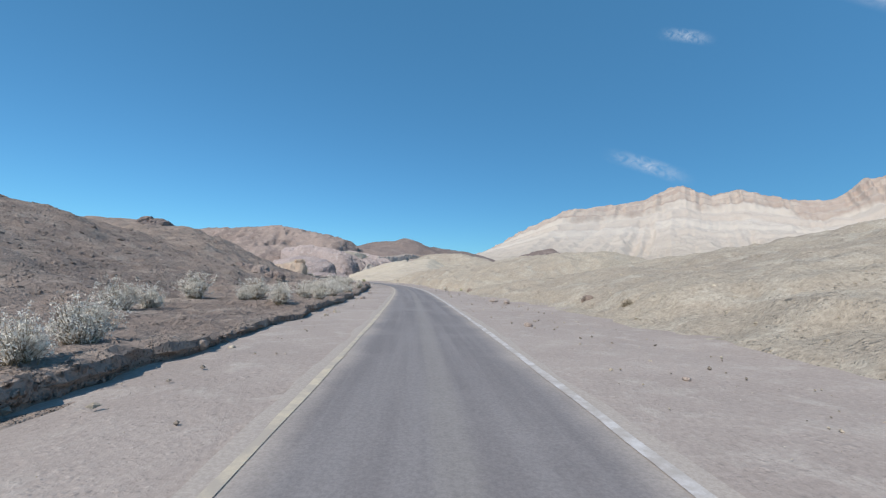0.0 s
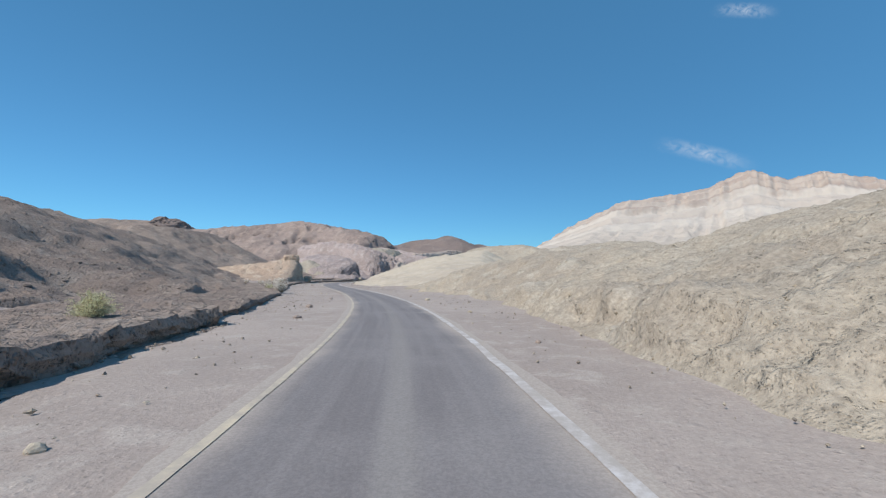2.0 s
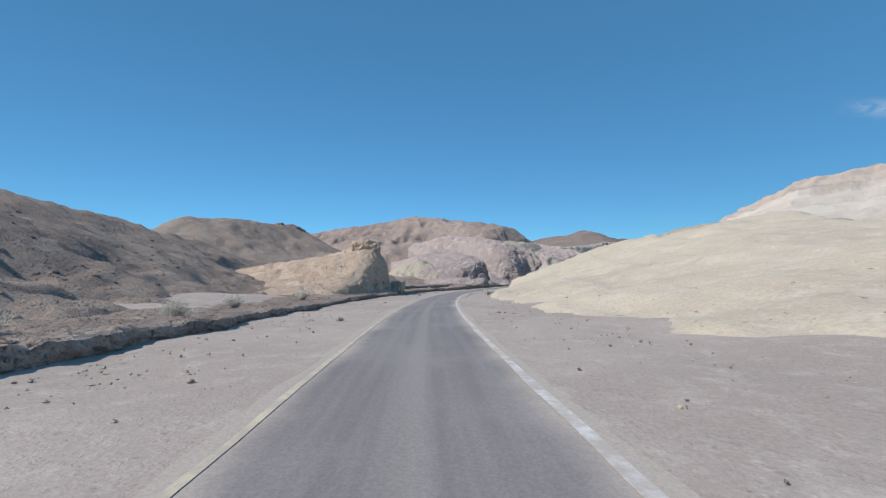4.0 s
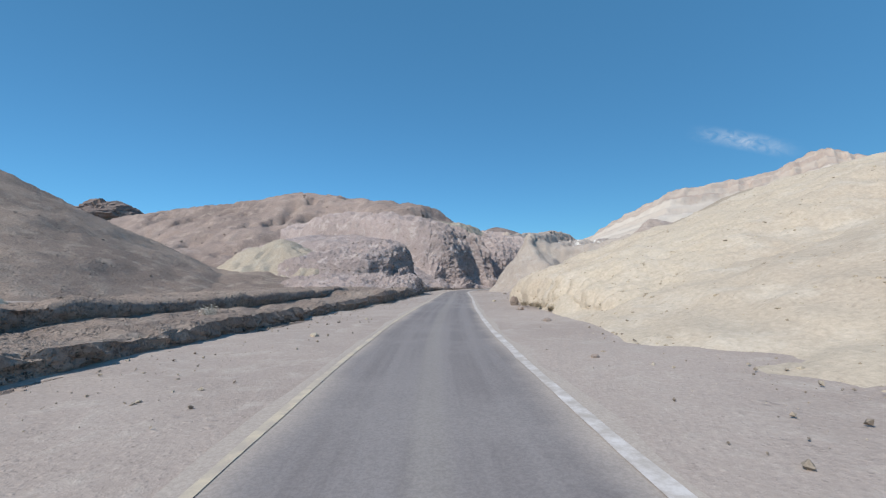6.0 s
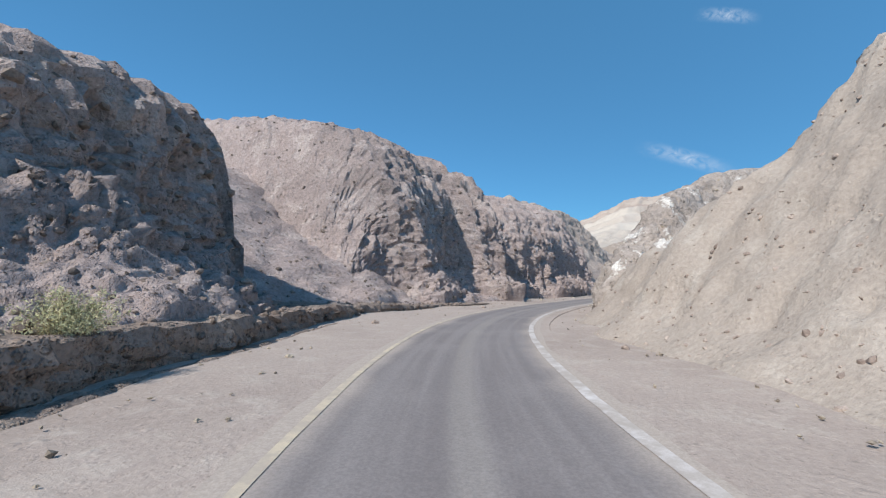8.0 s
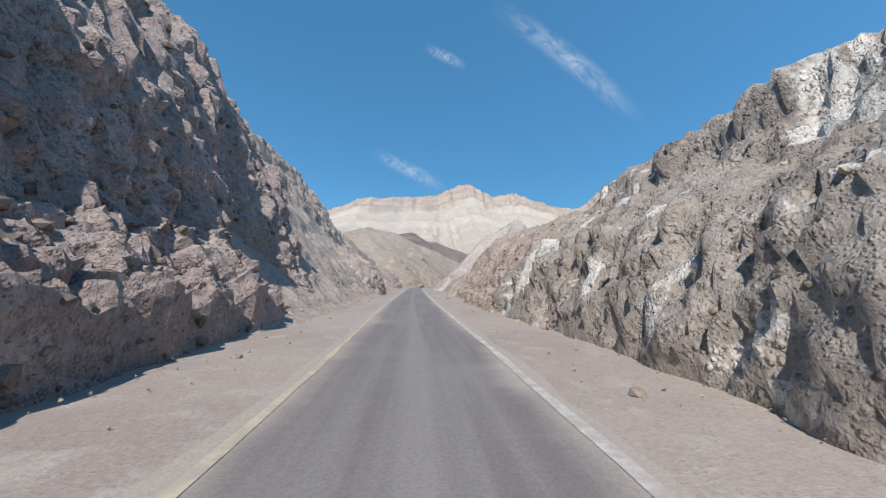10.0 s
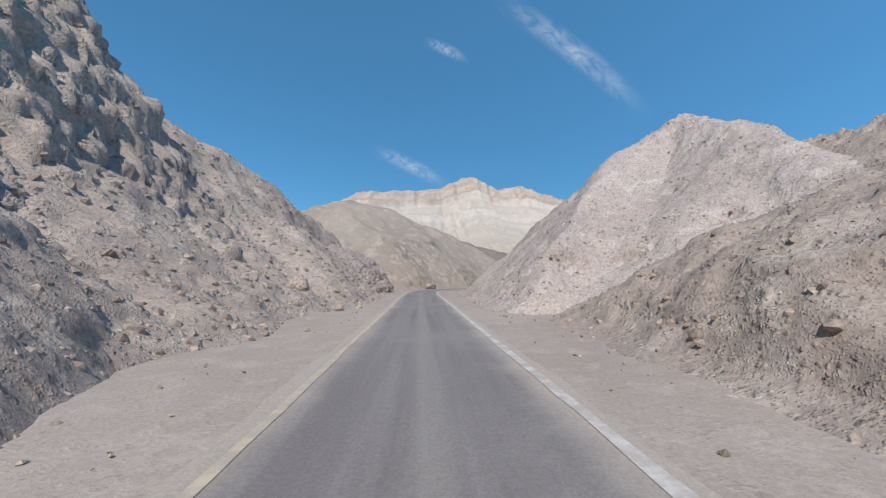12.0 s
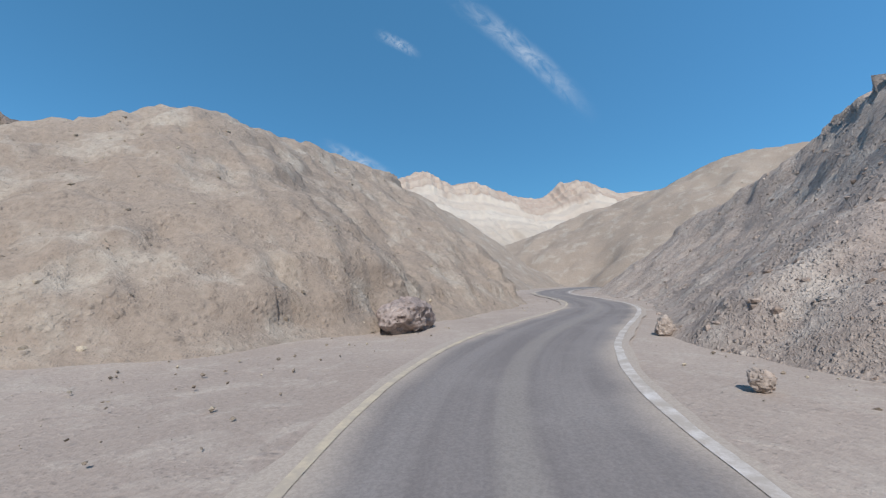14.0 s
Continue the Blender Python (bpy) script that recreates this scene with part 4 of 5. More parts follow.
massif("rosy_knoll", [[(347, 14.5, 2.4), (354, 18, 5.0), (360.5, 20, 8.8), (364, 20.5, 11.2), (369, 21.6, 13.8), (373.5, 22.3, 15.6), (377, 20.5, 14)], [(373.5, 22.3, 15.4), (370, 15.8, 11.8), (367, 10.6, 7.6), (364, 7.6, 5.0), (361, 5.4, 2.6)]],
       [(0, 0), (1.0, 0.5), (4, 4.0), (10, 9.0), (20, 15)], M_PALE, road=(343, 390, 38), side=R, toe=[(343, 5.2), (352, 4.0), (361, 3.3), (366, 3.4), (372, 3.8), (378, 4.0), (390, 4.0)],
       face=[(0, 0), (1.2, 0.6), (4, 3.5), (8, 7.6)], beyond=1.3, step=0.16, cols=170, rough=0.15, freq=0.7, block=0.13, cell=0.3, flute=0.1, top_block=0.3, gully=0.1, seed=20,
       caves=[(363.2, 1.3, 0.4, 0.5, 0.6), (360.6, 2.9, 0.5, 0.5, 0.5), (372, 6.4, 0.6, 0.5, 0.5), (363.6, 3.8, 0.35, 0.6, 0.4), (361.4, 0.9, 0.3, 0.35, 0.4), (366, 2.6, 0.3, 0.5, 0.35), (364.8, 5.4, 0.4, 0.3, 0.35), (359, 4.6, 0.4, 0.5, 0.4)],
       label="pinkish beige rock knoll with a pitted face", category="cliff", stones=9000, stone_size=(0.03, 0.22), spread=0.8, fade=4)
massif("long_talus", [[(26, 345, 12.2), (31, 350, 12.4), (35.5, 355, 12.6), (41, 361.5, 12.8), (45, 367, 12.6), (48, 372, 11.6), (50.5, 376.5, 10.4), (53, 380.5, 9.0), (56, 383, 7.0)]],
       [(0, 0), (0.8, 0.4), (4, 3.2), (20, 16)], M_ROSY, plan=(8, 76, 328, 404), side=R, toe=[(360, 4.4), (390, 3.4), (397, 2.8), (402, 2.4), (406, 2.2), (412, 2.1), (418, 2.2), (424, 3.0), (470, 4)],
       face=[(0, 0), (0.9, 0.25), (1.4, 0.7), (6.5, 4.8)], beyond=1.5, step=0.3, rough=0.26, freq=0.45, block=0.1, cell=0.5, top_block=0.9, gully=0.25, seed=21,
       label="long steep talus slope of pinkish gravel", stones=30000, stone_size=(0.03, 0.24), spread=1.0, fade=3)

# ---- middle distance ----
massif("brown_hill", [[(-214, 337, 34), (-187, 335, 34.5), (-165, 333.6, 36.6), (-150, 332, 38.4), (-136, 331, 38.8), (-122, 330, 37.8), (-107, 325, 34), (-93, 319.7, 30.2), (-79, 310, 25.8), (-70, 301, 25.2), (-62, 295, 24.6), (-52, 292, 22.2), (-46, 290, 18.5)]],
       [(0, 0), (6, 1.5), (22, 12), (46, 26), (80, 40)], M_HILL, plan=(-270, -20, 226, 420), step=1.0, rough=1.3, freq=0.06, block=1.1, cell=4.0, gully=8.0, seed=1, fade=12, side=L, toe=24, face=[(0, 0), (4, 2), (20, 18)],
       label="big rounded mauve-brown hill cut by gullies", stones=4000, stone_size=(0.2, 1.2), spread=1.0)
massif("fan_hill", [[(-118, 182, 18.4), (-112, 195, 18.2), (-108, 205, 17.6), (-108, 214, 15.4), (-104, 222, 10), (-95, 226, 5.6)]], [(0, 0), (2, 0.7), (8, 4.6), (20, 11), (34, 17)], M_GREY,
       plan=(-160, -62, 160, 262), step=0.6, rough=0.35, freq=0.15, gully=1.0, seed=12, fade=8, label="grey hill with smooth gravel fans beside the terrace", stones=3000, stone_size=(0.05, 0.4), spread=1.0)
massif("back_clay_hill", [[(-18, 242, 9.5), (-9, 236, 14.6), (1, 231, 15.4), (12, 225, 14.6), (24, 216, 11)]], [(0, 0), (3, 1.0), (12, 5.6), (30, 15)], M_TAN, plan=(-36, 56, 188, 272), step=0.6, rough=0.4, freq=0.15,
       gully=1.0, seed=13, fade=8, label="tan clay hill dusted with brown gravel", stones=6000, stone_size=(0.05, 0.35), spread=1.0)
hill("butte_hill", -290, 352, 92, 60, 0, 45, M_GREY, 120, 0, 0.04, 0.06, 2.0, clear=30, flat=0.75, label="grey desert plateau ending in a dark butte")
hill("far_brown_ridge", 165, 640, 150, 70, -15, 52, M_FAR_BROWN, 120, 0.9, 0.05, 0.12, 4.0, label="smooth dark brown ridge")
hill("far_purple_ridge", -60, 620, 260, 110, 5, 60, M_FAR_BROWN, 130, 0.9, 0.07, 0.15, 5.0, label="distant purple-brown ridge")
hill("pale_mound", -82.5, 232, 15, 12, 25, 9.5, M_TAN, 90, 0.75, 0.05, 0.22, 9.0, clear=14, label="pale clay mound at the foot of the brown hill", category="mound")
hill("pale_mound", -74.5, 230.5, 9, 8, -10, 7, M_TAN, 80, 0.75, 0.05, 0.22, 10.0, clear=12, label="small pale clay mound with gullied flanks", category="mound")
hill("pale_back_hill", 60, 190, 46, 40, 0, 12.8, M_TAN, 110, 0.9, 0.05, 0.12, 6.0, clear=24, label="pale clay hill behind the road cut")


def mountain_material():
    """Banded beds: reddish cap rock, cream cliffs, grey-beige fans."""
    m, nt, bsdf = material("banded_mountain_rock")
    geo = nt.nodes.new("ShaderNodeNewGeometry")
    pos = geo.outputs["Position"]
    warp = noise_tex(nt, pos, 0.006, 5, 0.6)
    uv = nt.nodes.new("ShaderNodeUVMap")
    sep_uv = nt.nodes.new("ShaderNodeSeparateXYZ")
    nt.links.new(uv.outputs[0], sep_uv.inputs[0])
    r = node(nt, "ShaderNodeMath")
    r.operation = "MULTIPLY_ADD"
    r.inputs[1].default_value = 0.16
    nt.links.new(warp, r.inputs[0])
    nt.links.new(sep_uv.outputs[1], r.inputs[2])
    steps = nt.nodes.new("ShaderNodeValToRGB")
    nt.links.new(r.outputs[0], steps.inputs[0])
    bands = [(0.05, (0.44, 0.36, 0.305)), (0.09, (0.35, 0.272, 0.228)), (0.108, (0.46, 0.385, 0.325)), (0.13, (0.36, 0.283, 0.238)), (0.15, (0.45, 0.38, 0.32)), (0.175, (0.335, 0.265, 0.222)), (0.20, (0.53, 0.475, 0.41)), (0.29, (0.47, 0.405, 0.345)),
             (0.31, (0.55, 0.50, 0.435)), (0.45, (0.49, 0.43, 0.365)), (0.68, (0.47, 0.405, 0.33)), (1.0, (0.42, 0.355, 0.29))]
    el = steps.color_ramp.elements
    while len(el) < len(bands):
        el.new(0.5)
    for e, (at, c) in zip(el, bands):
        e.position, e.color = at, (*c, 1)
    streak = nt.nodes.new("ShaderNodeMapping")
    streak.inputs["Scale"].default_value = (0.03, 0.03, 0.014)
    nt.links.new(pos, streak.inputs["Vector"])
    gul = noise_tex(nt, streak.outputs[0], 1.0, 9, 0.68, 0.4)
    col = mixcol(nt, ramp(nt, gul, 0.36, 0.64), (0.399, 0.34, 0.289), (0.518, 0.468, 0.395))
    beds = nt.nodes.new("ShaderNodeMapping")
    beds.inputs["Scale"].default_value = (0.003, 0.003, 0.07)
    nt.links.new(pos, beds.inputs["Vector"])
    lines = noise_tex(nt, beds.outputs[0], 1.0, 6, 0.7, 0.3)
    col = mixcol(nt, ramp(nt, lines, 0.54, 0.72), col, (0.425, 0.344, 0.285))
    nt.links.new(mixcol(nt, 0.75, col, steps.outputs[0]), bsdf.inputs["Base Color"])
    bsdf.inputs["Roughness"].default_value = 0.95
    bsdf.inputs["Specular IOR Level"].default_value = 0.1
    b = node(nt, "ShaderNodeBump", Strength=0.6, Distance=9.0)
    nt.links.new(gul, b.inputs["Height"])
    nt.links.new(b.outputs[0], bsdf.inputs["Normal"])
    return m


def mountain(name, peaks, depth, mat, res=(360, 220), seed=0.0, label=""):
    """A distant range: crest heights along a line in plan, falling towards the viewer in buttresses and fans."""
    px = np.array([p[0] for p in peaks], float)
    py = np.array([p[1] for p in peaks], float)
    pz = np.array([p[2] for p in peaks], float)
    u = np.linspace(0, 1, res[0])
    k = np.linspace(0, 1, len(peaks))
    cx, cy, cz = np.interp(u, k, px), np.interp(u, k, py), np.interp(u, k, pz)
    d = math.hypot(px[-1] - px[0], py[-1] - py[0])
    fx, fy = (py[-1] - py[0]) / d, -(px[-1] - px[0]) / d
    v = np.linspace(-0.12, 1, res[1])
    prof = np.interp(v, [-0.12, 0, 0.008, 0.03, 0.036, 0.06, 0.07, 0.11, 0.122, 0.18, 0.195, 0.27, 0.285, 0.36, 0.375, 0.56, 1.0], [0.55, 1.0, 0.965, 0.945, 0.90, 0.88, 0.825, 0.78, 0.715, 0.66, 0.60, 0.535, 0.485, 0.43, 0.395, 0.22, 0.0])
    U, V = np.meshgrid(u, v, indexing="ij")
    X = cx[:, None] + fx * V * depth
    Y = cy[:, None] + fy * V * depth
    Z = cz[:, None] * prof[None, :]
    p = np.stack([U * d * 0.006, V * 1.2, U * 0 + seed], -1).reshape(-1, 3)
    butt = np.minimum(fbm(p * 2.0, 5, 0.55, True).reshape(U.shape), 0.3)
    q = np.stack([X, Y, Z], -1).reshape(-1, 3)
    gullies = fbm(np.stack([U * d * 0.022, V * 1.5, U * 0 + seed + 6], -1).reshape(-1, 3), 4, 0.6, True).reshape(U.shape) * smooth(0.06, 0.25, V) * smooth(1.0, 0.5, V)
    Z = Z + cz[:, None] * (0.06 * butt * smooth(-0.02, 0.12, V) * smooth(1.0, 0.4, V) + 0.012 * fbm(q * 0.022, 5, 0.62, True).reshape(U.shape) + 0.012 * gullies)
    cliff = smooth(0.0, 0.012, V) * smooth(0.14, 0.08, V)
    rib = fbm(np.stack([U * d * 0.028, V * 2.0, U * 0 + seed + 4], -1).reshape(-1, 3), 4, 0.6, True).reshape(U.shape)
    X, Y = X + fx * 9 * rib * cliff, Y + fy * 9 * rib * cliff
    Z = Z + 4 * rib * cliff + 8 * fbm(np.stack([U * d * 0.02, V * 0, U * 0 + seed + 8], -1).reshape(-1, 3), 4, 0.6).reshape(U.shape) * smooth(0.06, 0.0, np.abs(V))
    Z = Z - 3
    ob = mesh_object(name, np.stack([X, Y, Z], -1).reshape(-1, 3), grid_faces(*res), mat, uv=np.stack([U * d / 100, np.clip(V, 0, 1)], -1).reshape(-1, 2))
    return tagged(ob, label, "mountain", kind="structure")


mountain("pale_mountain", [(60, 1600, 70), (180, 1540, 120), (300, 1470, 190), (420, 1400, 252), (560, 1420, 266), (690, 1430, 300), (805, 1428, 344), (900, 1400, 312), (985, 1370, 322),
                           (1090, 1310, 285), (1180, 1250, 275), (1240, 1210, 335), (1300, 1170, 338), (1400, 1100, 300), (1600, 900, 310), (1750, 650, 250)],
         900, mountain_material(), seed=2, label="pale cream mountain range with reddish cliff bands")

# ---- loose stones, boulders, brush ----
def stone_material(name, a, b):
    m, nt, bsdf = material(name)
    geo = nt.nodes.new("ShaderNodeNewGeometry")
    col = mixcol(nt, geo.outputs["Random Per Island"], a, b)
    fine = noise_tex(nt, geo.outputs["Position"], 14, 5, 0.7)
    grey = mixcol(nt, ramp(nt, fine, 0.3, 0.7), (0.7, 0.7, 0.7), (1.25, 1.25, 1.25))
    nt.links.new(mixcol(nt, 1.0, col, grey, "MULTIPLY"), bsdf.inputs["Base Color"])
    bsdf.inputs["Roughness"].default_value = 0.95
    bsdf.inputs["Specular IOR Level"].default_value = 0.15
    b1 = node(nt, "ShaderNodeBump", Strength=0.5, Distance=0.03)
    nt.links.new(fine, b1.inputs["Height"])
    nt.links.new(b1.outputs[0], bsdf.inputs["Normal"])
    return m


STONE_DARK = stone_material("dark_stones", (0.128, 0.102, 0.085), (0.323, 0.264, 0.221))
STONE_PALE = stone_material("pale_stones", (0.204, 0.17, 0.136), (0.442, 0.383, 0.297))
STONE_CLAY = stone_material("clay_stones", (0.281, 0.234, 0.17), (0.476, 0.416, 0.315))
STONE_ROSY = stone_material("pinkish_stones", (0.23, 0.183, 0.153), (0.451, 0.374, 0.319))
STONE_FOR = {M_GREY.name: STONE_DARK, M_ROCK.name: STONE_DARK, M_HILL.name: STONE_DARK, M_CLAY.name: STONE_CLAY, M_TAN.name: STONE_CLAY, M_ROSY.name: STONE_ROSY, M_PALE.name: STONE_ROSY, M_TALUS.name: STONE_ROSY,
             M_BEIGE.name: STONE_ROSY}

_g = (1 + 5 ** 0.5) / 2
ICO_V = np.array([(-1, _g, 0), (1, _g, 0), (-1, -_g, 0), (1, -_g, 0), (0, -1, _g), (0, 1, _g), (0, -1, -_g), (0, 1, -_g),
                  (_g, 0, -1), (_g, 0, 1), (-_g, 0, -1), (-_g, 0, 1)]) / math.hypot(1, _g)
ICO_F = np.array([(i, j, k) for i in range(12) for j in range(i + 1, 12) for k in range(j + 1, 12)
                  if all(np.linalg.norm(ICO_V[a] - ICO_V[b]) < 1.2 for a, b in ((i, j), (j, k), (i, k)))])
for _k, (i, j, k) in enumerate(ICO_F):
    if np.dot(np.cross(ICO_V[j] - ICO_V[i], ICO_V[k] - ICO_V[i]), ICO_V[i]) < 0:
        ICO_F[_k] = (i, k, j)


OCT_V = np.array([(1, 0, 0), (-1, 0, 0), (0, 1, 0), (0, -1, 0), (0, 0, 1), (0, 0, -1)], float)
OCT_F = np.array([(0, 2, 4), (2, 1, 4), (1, 3, 4), (3, 0, 4), (2, 0, 5), (1, 2, 5), (3, 1, 5), (0, 3, 5)])


def shards(places, sizes, rng, base_v, base_f, first):
    n, k = len(places), len(base_v)
    v = base_v[None] * (1 + rng.uniform(-0.26, 0.2, (n, k, 1))) + rng.uniform(-0.14, 0.14, (n, k, 3)) * (k == 6)
    ang = rng.uniform(0, 2 * math.pi, n)
    tilt = rng.uniform(-0.9, 0.9, n)
    v = v * np.stack([rng.uniform(0.7, 1.3, n), rng.uniform(0.6, 1.1, n), rng.uniform(0.45, 0.9, n)], 1)[:, None]
    ct, st = np.cos(tilt)[:, None], np.sin(tilt)[:, None]
    v = np.stack([v[..., 0], ct * v[..., 1] - st * v[..., 2], st * v[..., 1] + ct * v[..., 2]], -1)
    ca, sa = np.cos(ang)[:, None], np.sin(ang)[:, None]
    v = np.stack([ca * v[..., 0] - sa * v[..., 1], sa * v[..., 0] + ca * v[..., 1], v[..., 2]], -1)
    v = v * sizes[:, None, None] + places[:, None]
    return v.reshape(-1, 3), (base_f[None] + (np.arange(n) * k)[:, None, None]).reshape(-1, 3) + first


def stone_field(name, places, sizes, mat, rng, label):
    """Many small angular stones in one mesh, the larger ones with more facets."""
    big = sizes > 0.075
    v1, f1 = shards(places[big], sizes[big], rng, ICO_V, ICO_F, 0)
    v2, f2 = shards(places[~big], sizes[~big], rng, OCT_V, OCT_F, len(v1))
    ob = mesh_object(name, np.concatenate([v1, v2]), f1.tolist() + f2.tolist(), mat, smooth_shade=False)
    return tagged(ob, label, "stones", kind="stuff")


rng = np.random.default_rng(4)
for grid, count, (lo, hi), mat, spread in SURFACES:
    r = rng.uniform(0, grid.shape[0] - 2, count)
    c = rng.uniform(0.01, 1, count) ** 1.0 * (grid.shape[1] * spread - 2)
    ri, ci = r.astype(int), c.astype(int)
    fr, fc = (r - ri)[:, None], (c - ci)[:, None]
    pos = (grid[ri, ci] * (1 - fr) + grid[ri + 1, ci] * fr) * (1 - fc) + (grid[ri, ci + 1] * (1 - fr) + grid[ri + 1, ci + 1] * fr) * fc
    size = lo + (hi - lo) * rng.uniform(0, 1, count) ** 3.5
    off = np.full(count, 1e9)
    for sx, sy in zip(ROAD_X[::16], ROAD_Y[::16]):
        off = np.minimum(off, np.hypot(pos[:, 0] - sx, pos[:, 1] - sy))
    keep = (pos[:, 2] > -0.05) & (size > (off - 9) * 0.008)
    stone_field("loose_stones", (pos - np.stack([size * 0, size * 0, size * 0.22], 1))[keep], size[keep] * 0.62, STONE_FOR.get(mat.name, STONE_PALE), rng,
                "loose angular stones scattered over the slope")
# pebbles on the road shoulders
_n = 20000
_s = rng.uniform(-5, 430, _n)
_side = np.where(rng.uniform(0, 1, _n) < 0.5, -1, 1)
_o = 2.3 + rng.uniform(0, 1, _n) ** 0.55 * 4.2
_x, _y = on_road(_s, _side * _o)
_size = 0.01 + 0.05 * rng.uniform(0, 1, _n) ** 5
stone_field("shoulder_pebbles", np.stack([_x, _y, _size * 0.15], 1), _size, STONE_PALE, rng, "small pebbles strewn along the sandy road shoulders")


# broken rubble on the wash terrace below the cliffs
_grid = SURFACES[0][0].reshape(-1, 3)
_rows = SURFACES[0][0].shape[0]
_pick = (rng.uniform(0.87, 0.985, 1800) * _rows).astype(int) * SURFACES[0][0].shape[1] + rng.integers(18, 78, 1800)
_size = 0.025 + 0.13 * rng.uniform(0, 1, 1800) ** 3
stone_field("terrace_rubble", _grid[_pick] + rng.normal(0, 0.08, (1800, 3)) * np.array([1, 1, 0]) + np.stack([_size * 0, _size * 0, _size * 0.2], 1), _size, STONE_DARK, rng, "broken grey rubble lying on the wash terrace")


def boulder_mesh(seed, sub=4, cuts=0.35, boxy=0.0):
    bm = bmesh.new()
    bmesh.ops.create_icosphere(bm, subdivisions=sub, radius=1.0)
    p = np.array([v.co for v in bm.verts])
    f1, f2, val = worley(p * 1.1 + seed * 7.7)
    d = 1 + 0.22 * fbm(p * 0.9 + seed * 3.1, 3) + cuts * (val - 0.5) * 0.5 + 0.10 * fbm(p * 3 + seed, 4, 0.6, True)
    d = d / np.abs(p).max(1) ** boxy
    for v, k in zip(bm.verts, d):
        v.co *= float(k)
    me = bpy.data.meshes.new("boulder")
    bm.to_mesh(me)
    bm.free()
    return me


BOULDERS = []
for k in range(4):
    me = boulder_mesh(k + 1)
    BOULDERS.append(me)


def boulder(s, n, z, sx, sy, sz, turn, kind, mat, label):
    me = BOULDERS[kind].copy()
    me.materials.clear()
    me.materials.append(mat)
    ob = new("boulder", me)
    x, y = on_road(s, n)
    ob.matrix_world = Matrix.Translation((float(x), float(y), z)) @ pose(0, 0, 0, 0, 0, turn) @ Matrix.Diagonal((sx, sy, sz, 1))
    return tagged(ob, label, "boulder")


boulder(201.7, 4.15, 0.18, 0.22, 0.2, 0.34, 20, 0, M_GREY, "small grey upright boulder on the road shoulder")
boulder(222.0, 5.6, 0.06, 0.15, 0.15, 0.13, 70, 1, M_GREY, "grey boulder beside the gravel shoulder")
boulder(226.0, 6.9, 0.1, 0.16, 0.15, 0.15, 130, 2, M_GREY, "grey boulder near the foot of a slope")
boulder(166.8, 4.4, 0.1, 0.22, 0.26, 0.24, 10, 3, M_BEIGE, "weathered tan boulder with a hollow side")
boulder(188.0, -13.5, 0.9, 0.45, 0.4, 0.4, 30, 1, M_CLAY, "lone pale boulder out in the wash")
boulder(241.5, -7.9, 1.6, 0.62, 0.55, 0.6, 45, 0, M_ROCK, "large mauve boulder resting at the cliff foot")
boulder(360.4, -6.1, 1.25, 0.5, 0.5, 0.46, 15, 3, M_BEIGE, "big beige boulder on the gravel hillside")
boulder(360.2, -4.1, 0.1, 0.24, 0.22, 0.22, 80, 1, M_BEIGE, "beige boulder low on the gravel hillside")
boulder(407.2, -4.2, 0.32, 0.75, 1.3, 0.62, -50, 2, M_ROCK, "dark brown overhanging boulder at the road's bend")
butte = new("butte", boulder_mesh(9, 5, 0.6))
butte.data.materials.append(M_FAR_BROWN)
butte.matrix_world = Matrix.Translation((-243, 347, 37.0)) @ pose(0, 0, 0, 0, 0, 25) @ Matrix.Diagonal((14, 13, 7, 1))
tagged(butte, "dark blocky rock butte crowning a grey hill", "butte", kind="structure")
boulder(28.2, 5.2, 0.06, 0.26, 0.2, 0.16, 20, 0, M_BEIGE, "beige rock at the edge of the sandy shoulder")
boulder(26.8, 5.8, 0.06, 0.24, 0.2, 0.16, 70, 2, M_BEIGE, "beige rock lying on the sandy shoulder")
boulder(45.0, 6.4, 0.2, 0.32, 0.3, 0.28, 40, 3, M_GREY, "grey rock at the foot of the clay bank")
boulder(21.6, 8.9, 0.5, 0.3, 0.3, 0.34, 10, 1, M_GREY, "dark rock set into the clay bank")
boulder(382.4, 5.2, 0.3, 0.34, 0.3, 0.26, 30, 2, M_ROSY, "pinkish boulder at the foot of the talus")
boulder(374.5, 4.4, 0.12, 0.3, 0.26, 0.26, 80, 3, M_ROSY, "pinkish boulder beside the gravel shoulder")
boulder(402.4, 3.2, 0.15, 0.16, 0.15, 0.15, 120, 2, M_ROSY, "rough rock knob at the foot of the talus")
boulder(409.0, 2.7, 0.2, 0.22, 0.35, 0.3, 100, 3, M_ROSY, "rock knob standing at the inside of the bend")
BOULDERS.append(boulder_mesh(14, 5, 0.3, 0.7))
boulder(172.2, -7.6, 1.0, 0.8, 0.75, 0.78, 12, 4, M_TAN, "ochre boulder fallen from the overhanging outcrop")
boulder(171.2, -11.7, 5.5, 1.7, 1.7, 1.6, 35, 4, M_OCHRE, "ochre overhanging rock head on top of an outcrop")
boulder(222.5, -5.5, 0.35, 0.28, 0.25, 0.22, 50, 3, M_GREY, "pale block lying beside the wash bank")


